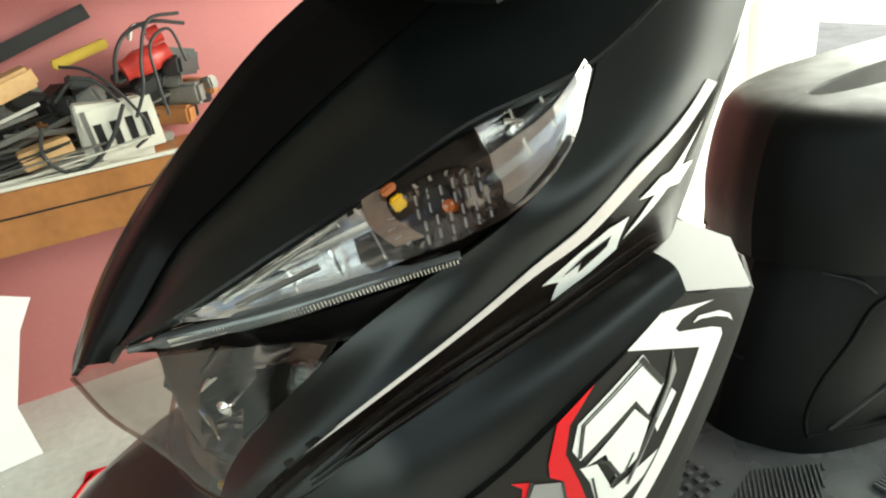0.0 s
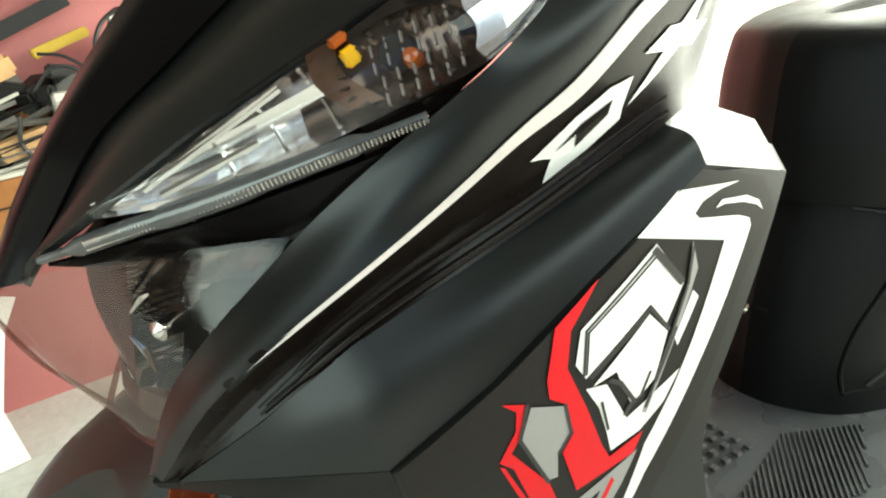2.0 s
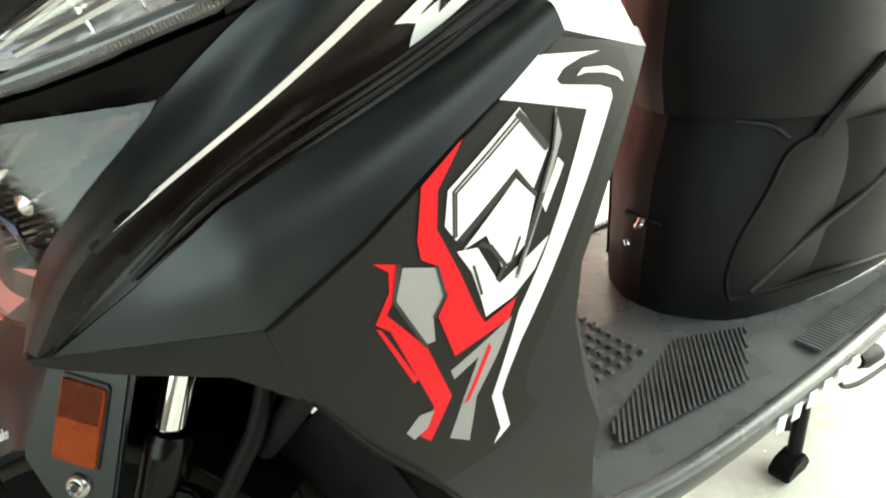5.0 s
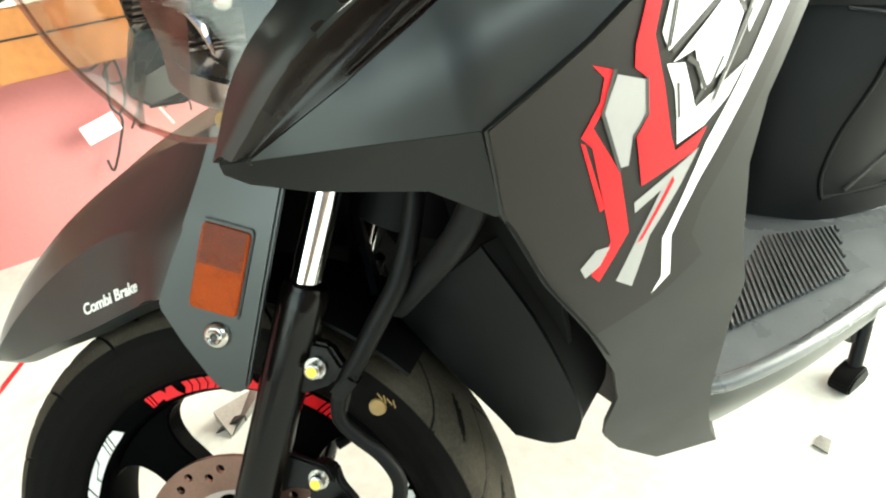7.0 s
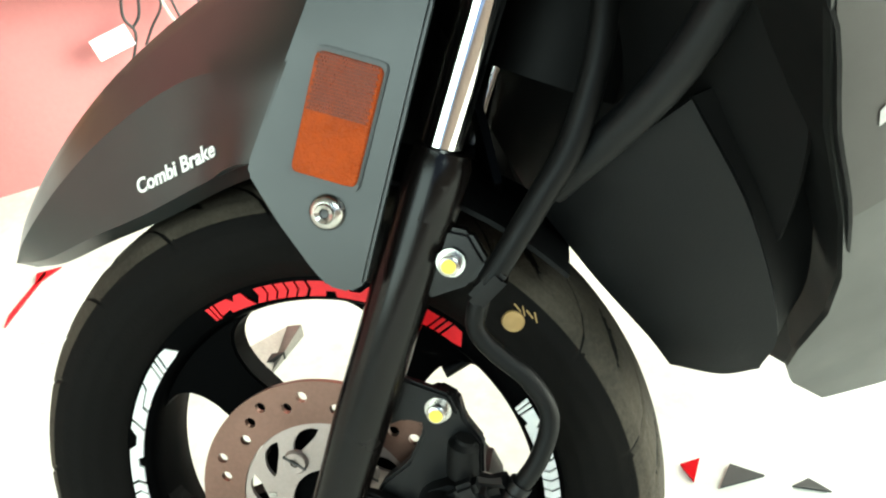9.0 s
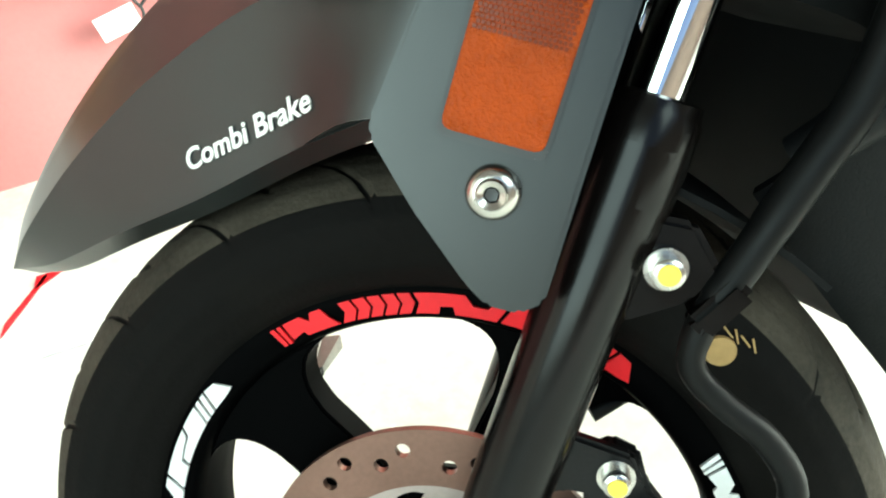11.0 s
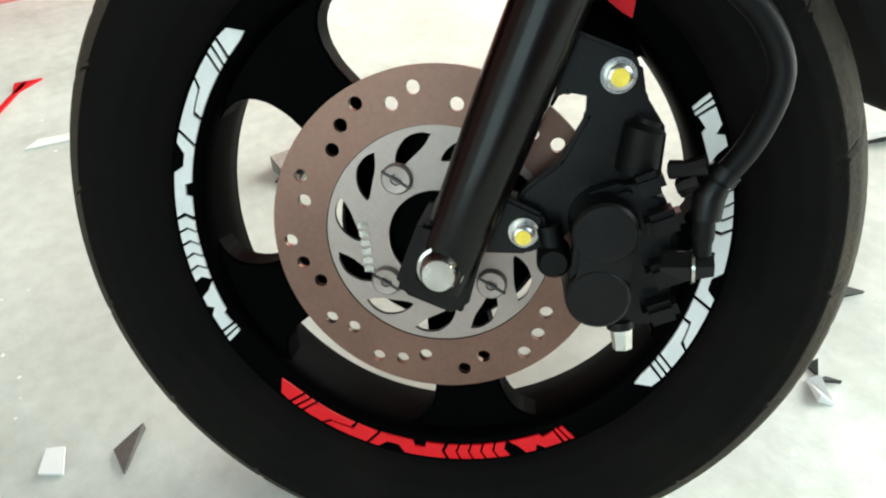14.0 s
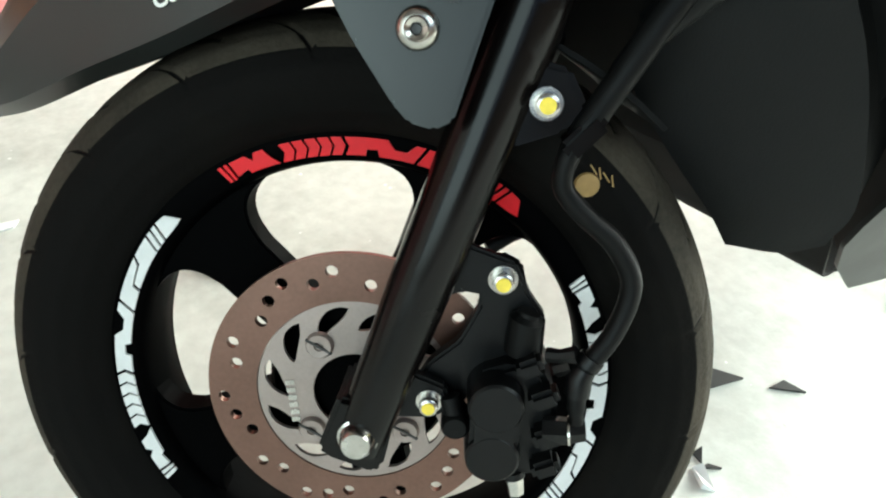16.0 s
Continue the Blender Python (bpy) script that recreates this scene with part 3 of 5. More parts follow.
for sgn in (1, -1):
    fl = (lambda b: b) if sgn == 1 else mirrored
    house = part("headlight", fl(faceted(loft([EYE_T, back[0], back[1], back[2], EYE_B], 3, 3, 0.0, (-0.4, -1, 0.3)))), REFLECTOR, scooter, "chrome headlight bowl with an orange bulb", sharp=5)
    house.data.materials.append(BOWL)
    for f in house.data.polygons:
        f.material_index = int(0.173 < f.center.x < 0.243)
    lens = part("lens", fl(loft([EYE_T, bulge, EYE_B], 5, 6, 0.0, (-0.4, -1, 0.3), smooth_v=True)), LENS, house, "clear plastic lens")
    lens.visible_shadow = False
    turn = Matrix.Translation((0.2062, -0.1635, 0.8543)) @ Matrix.Rotation(radians(-39), 4, "Z") @ Matrix.Rotation(radians(-22), 4, "X") @ Matrix.Rotation(radians(-20), 4, "Y")
    cup = lathe([(0.0300, -0.004), (0.0292, 0.003), (0.0250, 0.010), (0.0180, 0.0165), (0.0100, 0.0205), (0.0060, 0.0215)], 48)
    bmesh.ops.transform(cup, matrix=turn @ Matrix.Diagonal((1.22, 0.42, 0.72, 1)), verts=cup.verts)
    part("signal_bowl", fl(cup), BOWL, house, "smoked round signal reflector")
    ribs = bmesh.new()
    for k in range(20):
        a = radians(18 * k)
        box_into(ribs, 0.0255 * math.cos(a), 0.002, 0.0255 * math.sin(a), 0.004, 0.014, 0.0016, 0, Matrix.Rotation(-a, 3, "Y"))
    bmesh.ops.transform(ribs, matrix=turn @ Matrix.Diagonal((1.22, 0.5, 0.72, 1)), verts=ribs.verts)
    part("bowl_rib", fl(ribs), BOWL, house)
    blb = lathe([(0.001, -0.006), (0.0035, -0.005), (0.0052, 0.0), (0.0048, 0.006), (0.004, 0.016)], 18)
    bmesh.ops.transform(blb, matrix=turn @ Matrix.Translation((0.004, 0.002, 0)), verts=blb.verts)
    part("bulb", fl(blb), BULB, house, "orange bulb")
    part("bulb_socket", fl(tube([(0.2085, -0.150, 0.8560), (0.2050, -0.160, 0.8575)], [0.0095, 0.0085], 20)), INK, house, "dark bulb socket")
    for spot, m_, size in (((0.1865, -0.1475, 0.8590), MARKER, (0.0085, 0.005, 0.0090)), ((0.1830, -0.1435, 0.8670), BULB, (0.0100, 0.005, 0.0050))):
        part("amber_marker", fl(box(*spot, *size, 0.0012, Matrix.Rotation(radians(-24), 3, "Y"))), m_, house, "amber marker block")
    for k in range(6):
        bars = bmesh.new()
        for j in range(4):
            box_into(bars, -0.014 + 0.0078 * k + 0.0015 * (j % 2), -0.0005, -0.0135 + 0.0078 * j + 0.001 * (k % 2), 0.0012, 0.0040, 0.0060, 0.0004, Matrix.Rotation(radians(10), 3, "Y"))
        bmesh.ops.transform(bars, matrix=turn, verts=bars.verts)
        part("bowl_rib", fl(bars), ROTOR, house)
    part("shade_wall", fl(loft([[(0.169, -0.135, 0.862), (0.168, -0.143, 0.849), (0.178, -0.154, 0.836)], [(0.184, -0.136, 0.868), (0.182, -0.146, 0.852), (0.196, -0.158, 0.838)]], 3, 3, 0.001, (-1, -1, 0))), BROWN_GLASS, house, "brown tinted lamp wall")
    for k in (0, 3, 6):
        p0, p1 = Vector((0.118 + 0.008 * k, -0.1135 - 0.002 * k, 0.832 + 0.0042 * k)), Vector((0.126 + 0.008 * k, -0.1215 - 0.0045 * k, 0.8115 + 0.0028 * k))
        part("reflector_step", fl(tube([p0, p0.lerp(p1, 0.5) + Vector((0.003, 0.006, 0)), p1], 0.0013, 6, 3)), REFLECTOR, house)
    for k in (1, 3):
        p0, p1 = Vector((0.252 + 0.010 * k, -0.152 - 0.0012 * k, 0.896 + 0.003 * k)), Vector((0.252 + 0.010 * k, -0.176 + 0.001 * k, 0.868 + 0.006 * k))
        part("reflector_step", fl(tube([p0, p1], 0.0012, 6)), REFLECTOR, house)
    for a, b in (((0.085, -0.101, 0.812), (0.155, -0.128, 0.849)), ((0.092, -0.104, 0.808), (0.140, -0.126, 0.826)), ((0.255, -0.158, 0.893), (0.296, -0.166, 0.884))):
        part("chrome_fin", fl(tube([a, b], 0.0022, 6)), CHROME, house)
    # clear light bar under the eye
    bar = tube([(0.028, -0.058, 0.780), (0.070, -0.090, 0.792), (0.113, -0.1185, 0.8025), (0.160, -0.147, 0.8155), (0.208, -0.1755, 0.8285)], [0.0026, 0.0054, 0.0064, 0.0058, 0.0030], 12, 6)
    drl = part("light_bar", fl(bar), PIPE, scooter, "clear ribbed light bar")
    rib = bmesh.new()
    spine = catmull([(0.052, -0.077, 0.7865), (0.070, -0.090, 0.791), (0.113, -0.1195, 0.8010), (0.160, -0.1485, 0.8140), (0.204, -0.175, 0.8265)], 24)
    for k, c in enumerate(spine):
        box_into(rib, c.x - 0.001, c.y - 0.0042, c.z + 0.001, 0.0007, 0.0022, 0.0056 * (1 - 0.5 * k / len(spine)), 0, Matrix.Rotation(radians(-14), 3, "Y"))
    part("bar_ribs", fl(rib), STEEL, drl)
    part("mask_panel", fl(loft([[(0.030, -0.052, 0.774), (0.113, -0.116, 0.793), (0.206, -0.172, 0.8185)], [(0.045, -0.052, 0.768), (0.120, -0.112, 0.780), (0.172, -0.148, 0.792)], [(0.070, -0.055, 0.762), (0.125, -0.106, 0.769), (0.146, -0.130, 0.774)]], 5, 5, 0.002, (-0.4, -1, 0))), GLOSS, scooter, "glossy black headlight mask")

# lower headlight under the nose
LC = [(-0.013, 0, 0.744), (0.000, 0, 0.703), (0.028, 0, 0.655)]
LM = [(0.026, -0.056, 0.772), (0.024, -0.052, 0.712), (0.040, -0.052, 0.656)]
LR = [(0.143, -0.128, 0.776), (0.104, -0.1195, 0.727), (0.056, -0.096, 0.662)]
low = part("lower_headlight", loft([[(0.075, 0, 0.742), (0.092, 0, 0.715), (0.10, 0, 0.690)], [(0.095, -0.045, 0.758), (0.100, -0.045, 0.715), (0.090, -0.050, 0.685)], [(0.146, -0.118, 0.772), (0.112, -0.108, 0.727), (0.070, -0.090, 0.672)]], 5, 5, 0.002, (-0.6, -1, 0)), GLOSS, scooter, "main headlight with a clear lens under the nose")
part("housing_half", mirrored(loft([[(0.075, 0, 0.742), (0.092, 0, 0.715), (0.10, 0, 0.690)], [(0.095, -0.045, 0.758), (0.100, -0.045, 0.715), (0.090, -0.050, 0.685)], [(0.146, -0.118, 0.772), (0.112, -0.108, 0.727), (0.070, -0.090, 0.672)]], 5, 5, 0.002, (-0.6, -1, 0))), GLOSS, low)
for sgn in (1, -1):
    fl = (lambda b: b) if sgn == 1 else mirrored
    ln = part("lens", fl(loft([LC, LM, LR], 6, 8, 0.0, (-0.6, -1, 0), smooth_v=True)), LOW_LENS, low, "clear plastic lens")
    ln.visible_shadow = False
    tl, tr, br, bl = Vector((0.066, -0.064, 0.766)), Vector((0.136, -0.121, 0.770)), Vector((0.074, -0.099, 0.684)), Vector((0.050, -0.066, 0.694))
    sheet = []
    for r in range(97):
        v = r / 96
        row = []
        for q in range(65):
            u = q / 64
            c = tl.lerp(tr, u).lerp(bl.lerp(br, u), v)
            deep = 0.024 * math.sin(math.pi * u) * math.sin(math.pi * (0.12 + 0.8 * v))
            flute = 0.0005 * math.sin(110 * v + 6 * u) if (0.30 < v < 0.85 and u < 0.78) else 0.0
            row.append(c + Vector((0.62, 0.78, 0.05)) * (deep + flute))
        sheet.append(row)
    part("reflector_bowl", fl(grid_mesh(sheet, 0.0, (-0.6, -1, 0))), SMOKE, low, "fluted chrome reflector", sharp=60)
    part("chamber_wall", fl(loft([[(0.046, -0.022, 0.764), (0.043, -0.026, 0.735), (0.046, -0.034, 0.702)], [(0.066, -0.063, 0.767), (0.062, -0.066, 0.735), (0.050, -0.065, 0.694)]], 4, 4, 0.001, (-1, -0.5, 0))), BOWL, low, "dark brown lamp chamber wall")
    part("chamber_floor", fl(loft([[(0.046, -0.034, 0.702), (0.050, -0.065, 0.694), (0.074, -0.099, 0.684)], [(0.042, -0.046, 0.688), (0.047, -0.068, 0.680), (0.064, -0.097, 0.672)]], 4, 3, 0.001, (-0.5, -0.5, 1))), BOWL, low)
    blb = lathe([(0.001, -0.016), (0.006, -0.013), (0.008, -0.002), (0.006, 0.020)], 18)
    bmesh.ops.transform(blb, matrix=Matrix.Translation((0.080, -0.080, 0.732)) @ Matrix.Rotation(radians(-52), 4, "Z"), verts=blb.verts)
    part("bulb", fl(blb), CHROME, low)
    for a, b in ((Vector(p), Vector(q)) for p, q in (((0.062, -0.078, 0.704), (0.056, -0.068, 0.726)), ((0.060, -0.074, 0.742), (0.072, -0.080, 0.752)))):
        part("chrome_fin", fl(tube([a, a.lerp(b, 0.5) + Vector((0.002, 0, 0.003)), b], [0.0008, 0.0030, 0.0012], 6)), CHROME, low)
    if sgn == 1:
        part("clip", fl(tube([(0.057, -0.085, 0.669), (0.068, -0.074, 0.673)], 0.0072, 16)), BRASS, low, "brass coloured lamp cap")

part("lens_rim", tube([LC[0], LC[1], LC[2]], 0.0018, 8, 4), LENS_EDGE, low)
both("lens_rim", tube([LC[2], LM[2], LR[2]], 0.0022, 8, 4), LENS_EDGE, low)

# decals on both sides
DECALS = [
    ("white_band", WHITE, [(0.29, 0.753), (0.318, 0.77), (0.363, 0.763), (0.348, 0.7625), (0.335, 0.7595), (0.329, 0.7545), (0.332, 0.751), (0.361, 0.744), (0.3695, 0.740), (0.3705, 0.735), (0.353, 0.702), (0.330, 0.660), (0.314, 0.630), (0.295, 0.595), (0.285, 0.570), (0.281, 0.556), (0.288, 0.522), (0.276, 0.508), (0.281, 0.522), (0.274, 0.556), (0.294, 0.619), (0.313, 0.653), (0.327, 0.682), (0.35, 0.733)]),
    ("white_curl", WHITE, [(0.344, 0.753), (0.349, 0.7565), (0.368, 0.7535), (0.3775, 0.748), (0.3805, 0.7415), (0.3755, 0.746), (0.365, 0.7505), (0.351, 0.7535)]),
    ("white_arrow", WHITE, [(0.302, 0.746), (0.32, 0.719), (0.306, 0.695), (0.297, 0.713), (0.255, 0.682), (0.249, 0.693), (0.253, 0.713)]),
    ("white_inner", WHITE, [(0.296, 0.707), (0.308, 0.692), (0.299, 0.664), (0.284, 0.652), (0.274, 0.679), (0.259, 0.675)]),
    ("white_zigzag", WHITE, [(0.255, 0.675), (0.268, 0.673), (0.281, 0.644), (0.317, 0.664), (0.306, 0.645), (0.29, 0.631), (0.271, 0.624), (0.268, 0.639), (0.263, 0.659)]),
    ("grey_slash", GREY, [(0.327, 0.74), (0.33, 0.723), (0.294, 0.642), (0.291, 0.644), (0.322, 0.714)]),
    ("white_bit", WHITE, [(0.326, 0.711), (0.33, 0.706), (0.315, 0.68), (0.313, 0.686)]),
    ("red_flame", RED, [(0.265, 0.739), (0.247, 0.715), (0.244, 0.693), (0.255, 0.663), (0.265, 0.631), (0.27, 0.62), (0.292, 0.63), (0.286, 0.616), (0.249, 0.603), (0.24, 0.637), (0.247, 0.649), (0.242, 0.671), (0.233, 0.678), (0.232, 0.69), (0.238, 0.72)]),
    ("red_bolt", RED, [(0.206, 0.685), (0.219, 0.68), (0.215, 0.658), (0.21, 0.65), (0.232, 0.617), (0.246, 0.571), (0.231, 0.536), (0.224, 0.544), (0.234, 0.567), (0.211, 0.638), (0.203, 0.646), (0.213, 0.664), (0.214, 0.677)]),
    ("red_line", RED, [(0.203, 0.643), (0.206, 0.641), (0.225, 0.595), (0.222, 0.593)]),
    ("red_sliver", RED, [(0.272, 0.603), (0.274, 0.599), (0.258, 0.562), (0.254, 0.559)]),
    ("grey_shield", GREY, [(0.222, 0.677), (0.241, 0.67), (0.245, 0.65), (0.237, 0.639), (0.237, 0.62), (0.232, 0.62), (0.216, 0.657)]),
    ("grey_band", GREY, [(0.246, 0.592), (0.289, 0.617), (0.279, 0.593), (0.263, 0.562), (0.258, 0.522), (0.244, 0.532), (0.254, 0.565), (0.265, 0.595), (0.248, 0.584)]),
    ("grey_foot", GREY, [(0.234, 0.564), (0.229, 0.55), (0.22, 0.543), (0.215, 0.552), (0.224, 0.564)]),
]


def decal(poly, surface, lift, cuts=3):
    bm = bmesh.new()
    f = bm.faces.new([bm.verts.new((x, 0, z)) for x, z in poly])
    f.normal_update()
    bmesh.ops.triangulate(bm, faces=[f])
    bmesh.ops.subdivide_edges(bm, edges=list(bm.edges), cuts=cuts, use_grid_fill=True)
    for v in bm.verts:
        v.co.y = surface(v.co.x, v.co.z) - lift
    bm.normal_update()
    if sum(f.normal.y for f in bm.faces) > 0:
        bmesh.ops.reverse_faces(bm, faces=bm.faces)
    return bm


for k, (nm, m_, poly) in enumerate(DECALS):
    bm = decal(poly, side_y, 0.0011 + 0.00012 * (k % 4))
    twin = mirrored(bm)
    part("decal", bm, m_, side, nm.replace("_", " ") + " vinyl decal", tidy=False)
    part("decal", twin, m_, scooter, nm.replace("_", " ") + " vinyl decal", tidy=False)

# thin dark lines within the white shapes
for w, line in ((0.0007, [(0.3005, 0.7415), (0.2560, 0.7115), (0.2535, 0.684)]), (0.0007, [(0.3005, 0.7385), (0.2575, 0.7100), (0.2552, 0.685)]), (0.0022, [(0.3015, 0.742), (0.3175, 0.720)]), (0.0007, [(0.2575, 0.6825), (0.296, 0.7105)]),
                (0.0007, [(0.2585, 0.6810), (0.2955, 0.7080)]), (0.0012, [(0.297, 0.7105), (0.3085, 0.6935)]), (0.0014, [(0.2705, 0.6745), (0.2765, 0.6705), (0.2850, 0.6555), (0.2800, 0.6480)]), (0.0009, [(0.2865, 0.655), (0.2900, 0.6565), (0.2960, 0.670)]),
                (0.0009, [(0.2645, 0.662), (0.2685, 0.642)]), (0.0009, [(0.3215, 0.7140), (0.303, 0.672), (0.2935, 0.6470)]), (0.0009, [(0.3140, 0.692), (0.3000, 0.6620)]), (0.0008, [(0.3270, 0.7365), (0.3225, 0.716)]), (0.0011, [(0.2200, 0.679), (0.2150, 0.657), (0.2310, 0.619)]), (0.0011, [(0.2420, 0.670), (0.2452, 0.650), (0.2378, 0.638)])):
    for p, q in zip(line, line[1:]):
        p, q = Vector(p), Vector(q)
        d = (q - p).normalized() * w
        o = Vector((-d.y, d.x))
        bm = decal([tuple(v) for v in (p + o - d, q + o + d, q - o + d, p - o - d)], side_y, 0.0017, 1)
        twin = mirrored(bm)
        part("dark_line", bm, INK, side, tidy=False)
        part("dark_line", twin, INK, scooter, tidy=False)


def groove_y(x, z):
    """The channel's face at x and z."""
    hit = groove_face.ray_cast(Vector((x, -1.0, z)), Vector((0, 1, 0)))[0]
    return hit.y if hit else -0.19


for poly in ([(0.2547, 0.7958), (0.2787, 0.8128), (0.2998, 0.824), (0.316, 0.8267), (0.3091, 0.8056), (0.2894, 0.7945), (0.2627, 0.7818), (0.2682, 0.7937), (0.2631, 0.7949)],
             [(0.3218, 0.8365), (0.340, 0.8469), (0.3517, 0.8465), (0.389, 0.8717), (0.368, 0.8449), (0.3842, 0.8429), (0.3676, 0.8326), (0.3525, 0.8347), (0.332, 0.8223), (0.3136, 0.8112), (0.3382, 0.8347)]):
    part("light_letter_shape", decal(poly, groove_y, 0.0012), WHITE, groove, "slanted white logo shape", tidy=False)
part("letter_gap", decal([(0.3031, 0.8173), (0.3012, 0.8099), (0.2816, 0.7967), (0.2827, 0.8041), (0.2696, 0.7969), (0.2842, 0.8087)], groove_y, 0.0018), SATIN, groove, tidy=False)

# floorboard, skirts and mat
EDGE = [(0.385, -0.180), (0.42, -0.194), (0.50, -0.207), (0.62, -0.213), (0.78, -0.213), (0.95, -0.205), (1.10, -0.17)]
board = both("floorboard", loft([[(x, y, 0.343) for x, y in EDGE], [(x, y * 0.5, 0.352) for x, y in EDGE], [(x, 0.0, 0.356) for x, y in EDGE]], 4, 4, 0.006, (0, 0, 1)), BOARD, scooter, "dusty black plastic floorboard")
both("board_rim", tube([(x, y, 0.342) for x, y in EDGE], 0.008, 10, 4), BOARD, scooter)
skirt = both("side_skirt", loft([[(x, y - 0.001, 0.337) for x, y in EDGE], [(x, y + 0.006, 0.300) for x, y in EDGE], [(x + 0.01, y + 0.045, 0.235) for x, y in EDGE]], 4, 4, 0.004, (0, -1, -0.3), smooth_v=True), MATTE, scooter, "matte black side skirt")
for k in range(6):
    part("letter_bar", box(0.64 + 0.030 * k, -0.2145, 0.310, 0.016, 0.0012, 0.020, 0, Matrix.Rotation(radians(12), 3, "Y")), WHITE, skirt, "plain light bar where lettering stands")
MAT_EDGE = [Vector(p) for p in ((0.471, -0.126), (0.640, -0.076), (0.718, -0.119), (0.631, -0.178), (0.461, -0.153))]
way, across = Vector((1, 1)).normalized(), Vector((1, -1)).normalized()
mat_bm = bmesh.new()
for k in range(34):
    off = 0.416 + 0.0056 * k
    cuts = []
    for p, q in zip(MAT_EDGE, MAT_EDGE[1:] + MAT_EDGE[:1]):
        a, b = p.dot(across) - off, q.dot(across) - off
        if a * b < 0:
            cuts.append(p.lerp(q, a / (a - b)).dot(way))
    if len(cuts) == 2:
        c = across * off + way * (sum(cuts) / 2)
        box_into(mat_bm, c.x, c.y, 0.3525, abs(cuts[0] - cuts[1]), 0.0028, 0.0045, 0.0006, Matrix.Rotation(radians(45), 3, "Z"))
part("mat_ribs", mat_bm, MAT, board, "diagonal ribs of the rubber mat")
mat2 = bmesh.new()
for k in range(40):
    x = 0.735 + 0.0058 * k
    box_into(mat2, x, -0.186, 0.3505, 0.0030, 0.030, 0.004)
part("mat_ribs", mat2, MAT, board)
dots = bmesh.new()
for k in range(6):
    for j in range(7):
        box_into(dots, 0.50 + 0.018 * k, -0.070 + 0.016 * j, 0.359, 0.009, 0.008, 0.005, 0.001)
part("mat_studs", dots, MAT, board)

# body under the seat and the seat
def ring(z, xf, w, xr, xs):
    return [(xf, 0.0, z), (xf + 0.012, -0.045, z), (xf + 0.07, -w * 0.72, z), (xs, -w, z), (xs + 0.25, -w * 1.02, z), (xr, -w * 0.8, z)]


seat_low = ring(0.352, 0.665, 0.150, 1.45, 0.90)
both("under_seat_body", loft([seat_low, ring(0.42, 0.672, 0.160, 1.48, 0.90), ring(0.52, 0.690, 0.172, 1.55, 0.91), ring(0.605, 0.720, 0.180, 1.62, 0.92)], 4, 4, 0.004, (-1, -1, 0)), SEAT, scooter, "black plastic body under the seat")
both("seat", loft([ring(0.598, 0.708, 0.1815, 1.64, 0.92), ring(0.66, 0.703, 0.180, 1.66, 0.92), ring(0.735, 0.715, 0.174, 1.66, 0.93), ring(0.772, 0.738, 0.155, 1.62, 0.95), [(x, y * 0.3, 0.782) for x, y, z in ring(0.782, 0.79, 0.12, 1.58, 0.98)]], 4, 4, 0.004, (-1, -1, 1), smooth_v=True), SEAT, scooter, "black vinyl scooter seat")
both("body_facet", loft([[(0.80, -0.137, 0.585), (0.90, -0.186, 0.590), (1.15, -0.192, 0.600)], [(0.775, -0.118, 0.53), (0.90, -0.184, 0.50), (1.15, -0.19, 0.48)], [(0.745, -0.104, 0.40), (0.89, -0.170, 0.385), (1.15, -0.176, 0.385)]], 4, 4, 0.006, (-0.5, -1, 0)), RAW, scooter, "black side fairing below the seat")

for nm, path, r, m_ in (("panel_ridge", [(0.797, -0.139, 0.580), (0.767, -0.121, 0.560), (0.745, -0.1125, 0.515), (0.724, -0.0975, 0.461), (0.713, -0.0915, 0.414), (0.714, -0.0945, 0.385)], 0.0028, RAW),
                        ("panel_groove", [(0.735, -0.110, 0.391), (0.793, -0.138, 0.448), (0.842, -0.1615, 0.485), (0.879, -0.1785, 0.518)], 0.0035, INK),
                        ("foot_ridge", [(0.714, -0.0945, 0.383), (0.782, -0.1295, 0.388), (0.851, -0.161, 0.396), (0.940, -0.1755, 0.388)], 0.0040, RAW),
                        ("glossy_trim", [(0.792, -0.1365, 0.575), (0.815, -0.1525, 0.614), (0.852, -0.1665, 0.651)], 0.0060, GLOSS),
                        ("panel_groove", [(0.735, -0.075, 0.596), (0.755, -0.105, 0.590), (0.768, -0.1195, 0.575)], 0.0022, INK)):
    both(nm, tube(path, r, 8, 5), m_, scooter)
for z in (0.471, 0.432):
    part("vent_slot", box(0.688, 0.008, z, 0.012, 0.062, 0.010, 0.003), INK, scooter)
part("bag_hook", tube([(0.676, 0.004, 0.474), (0.672, 0.004, 0.468), (0.675, 0.010, 0.462)], 0.005, 8, 3), CHROME, scooter, "bright small bag hook")
part("bag_hook", tube([(0.673, 0.026, 0.440), (0.671, 0.022, 0.434)], 0.004, 8), CHROME, scooter)

# stand
stand = part("stand", tube([(0.945, -0.095, 0.27), (0.935, -0.098, 0.12), (0.895, -0.112, 0.028)], 0.011, 10, 4), RAW, scooter, "black steel stand with a rubber foot")
part("stand_foot", prism([(0.852, 0.002), (0.902, 0.002), (0.914, 0.014), (0.900, 0.034), (0.868, 0.030), (0.852, 0.016)], -0.130, -0.096, 0.003), HOSE, stand, "worn black stand foot")
part("stand_web", loft([[(0.872, -0.112, 0.135), (0.93, -0.05, 0.080), (1.02, 0.06, 0.034)], [(0.876, -0.112, 0.085), (0.93, -0.05, 0.045), (1.02, 0.06, 0.014)]], 4, 2, 0.008, (-0.5, -1, 0)), RAW, stand)
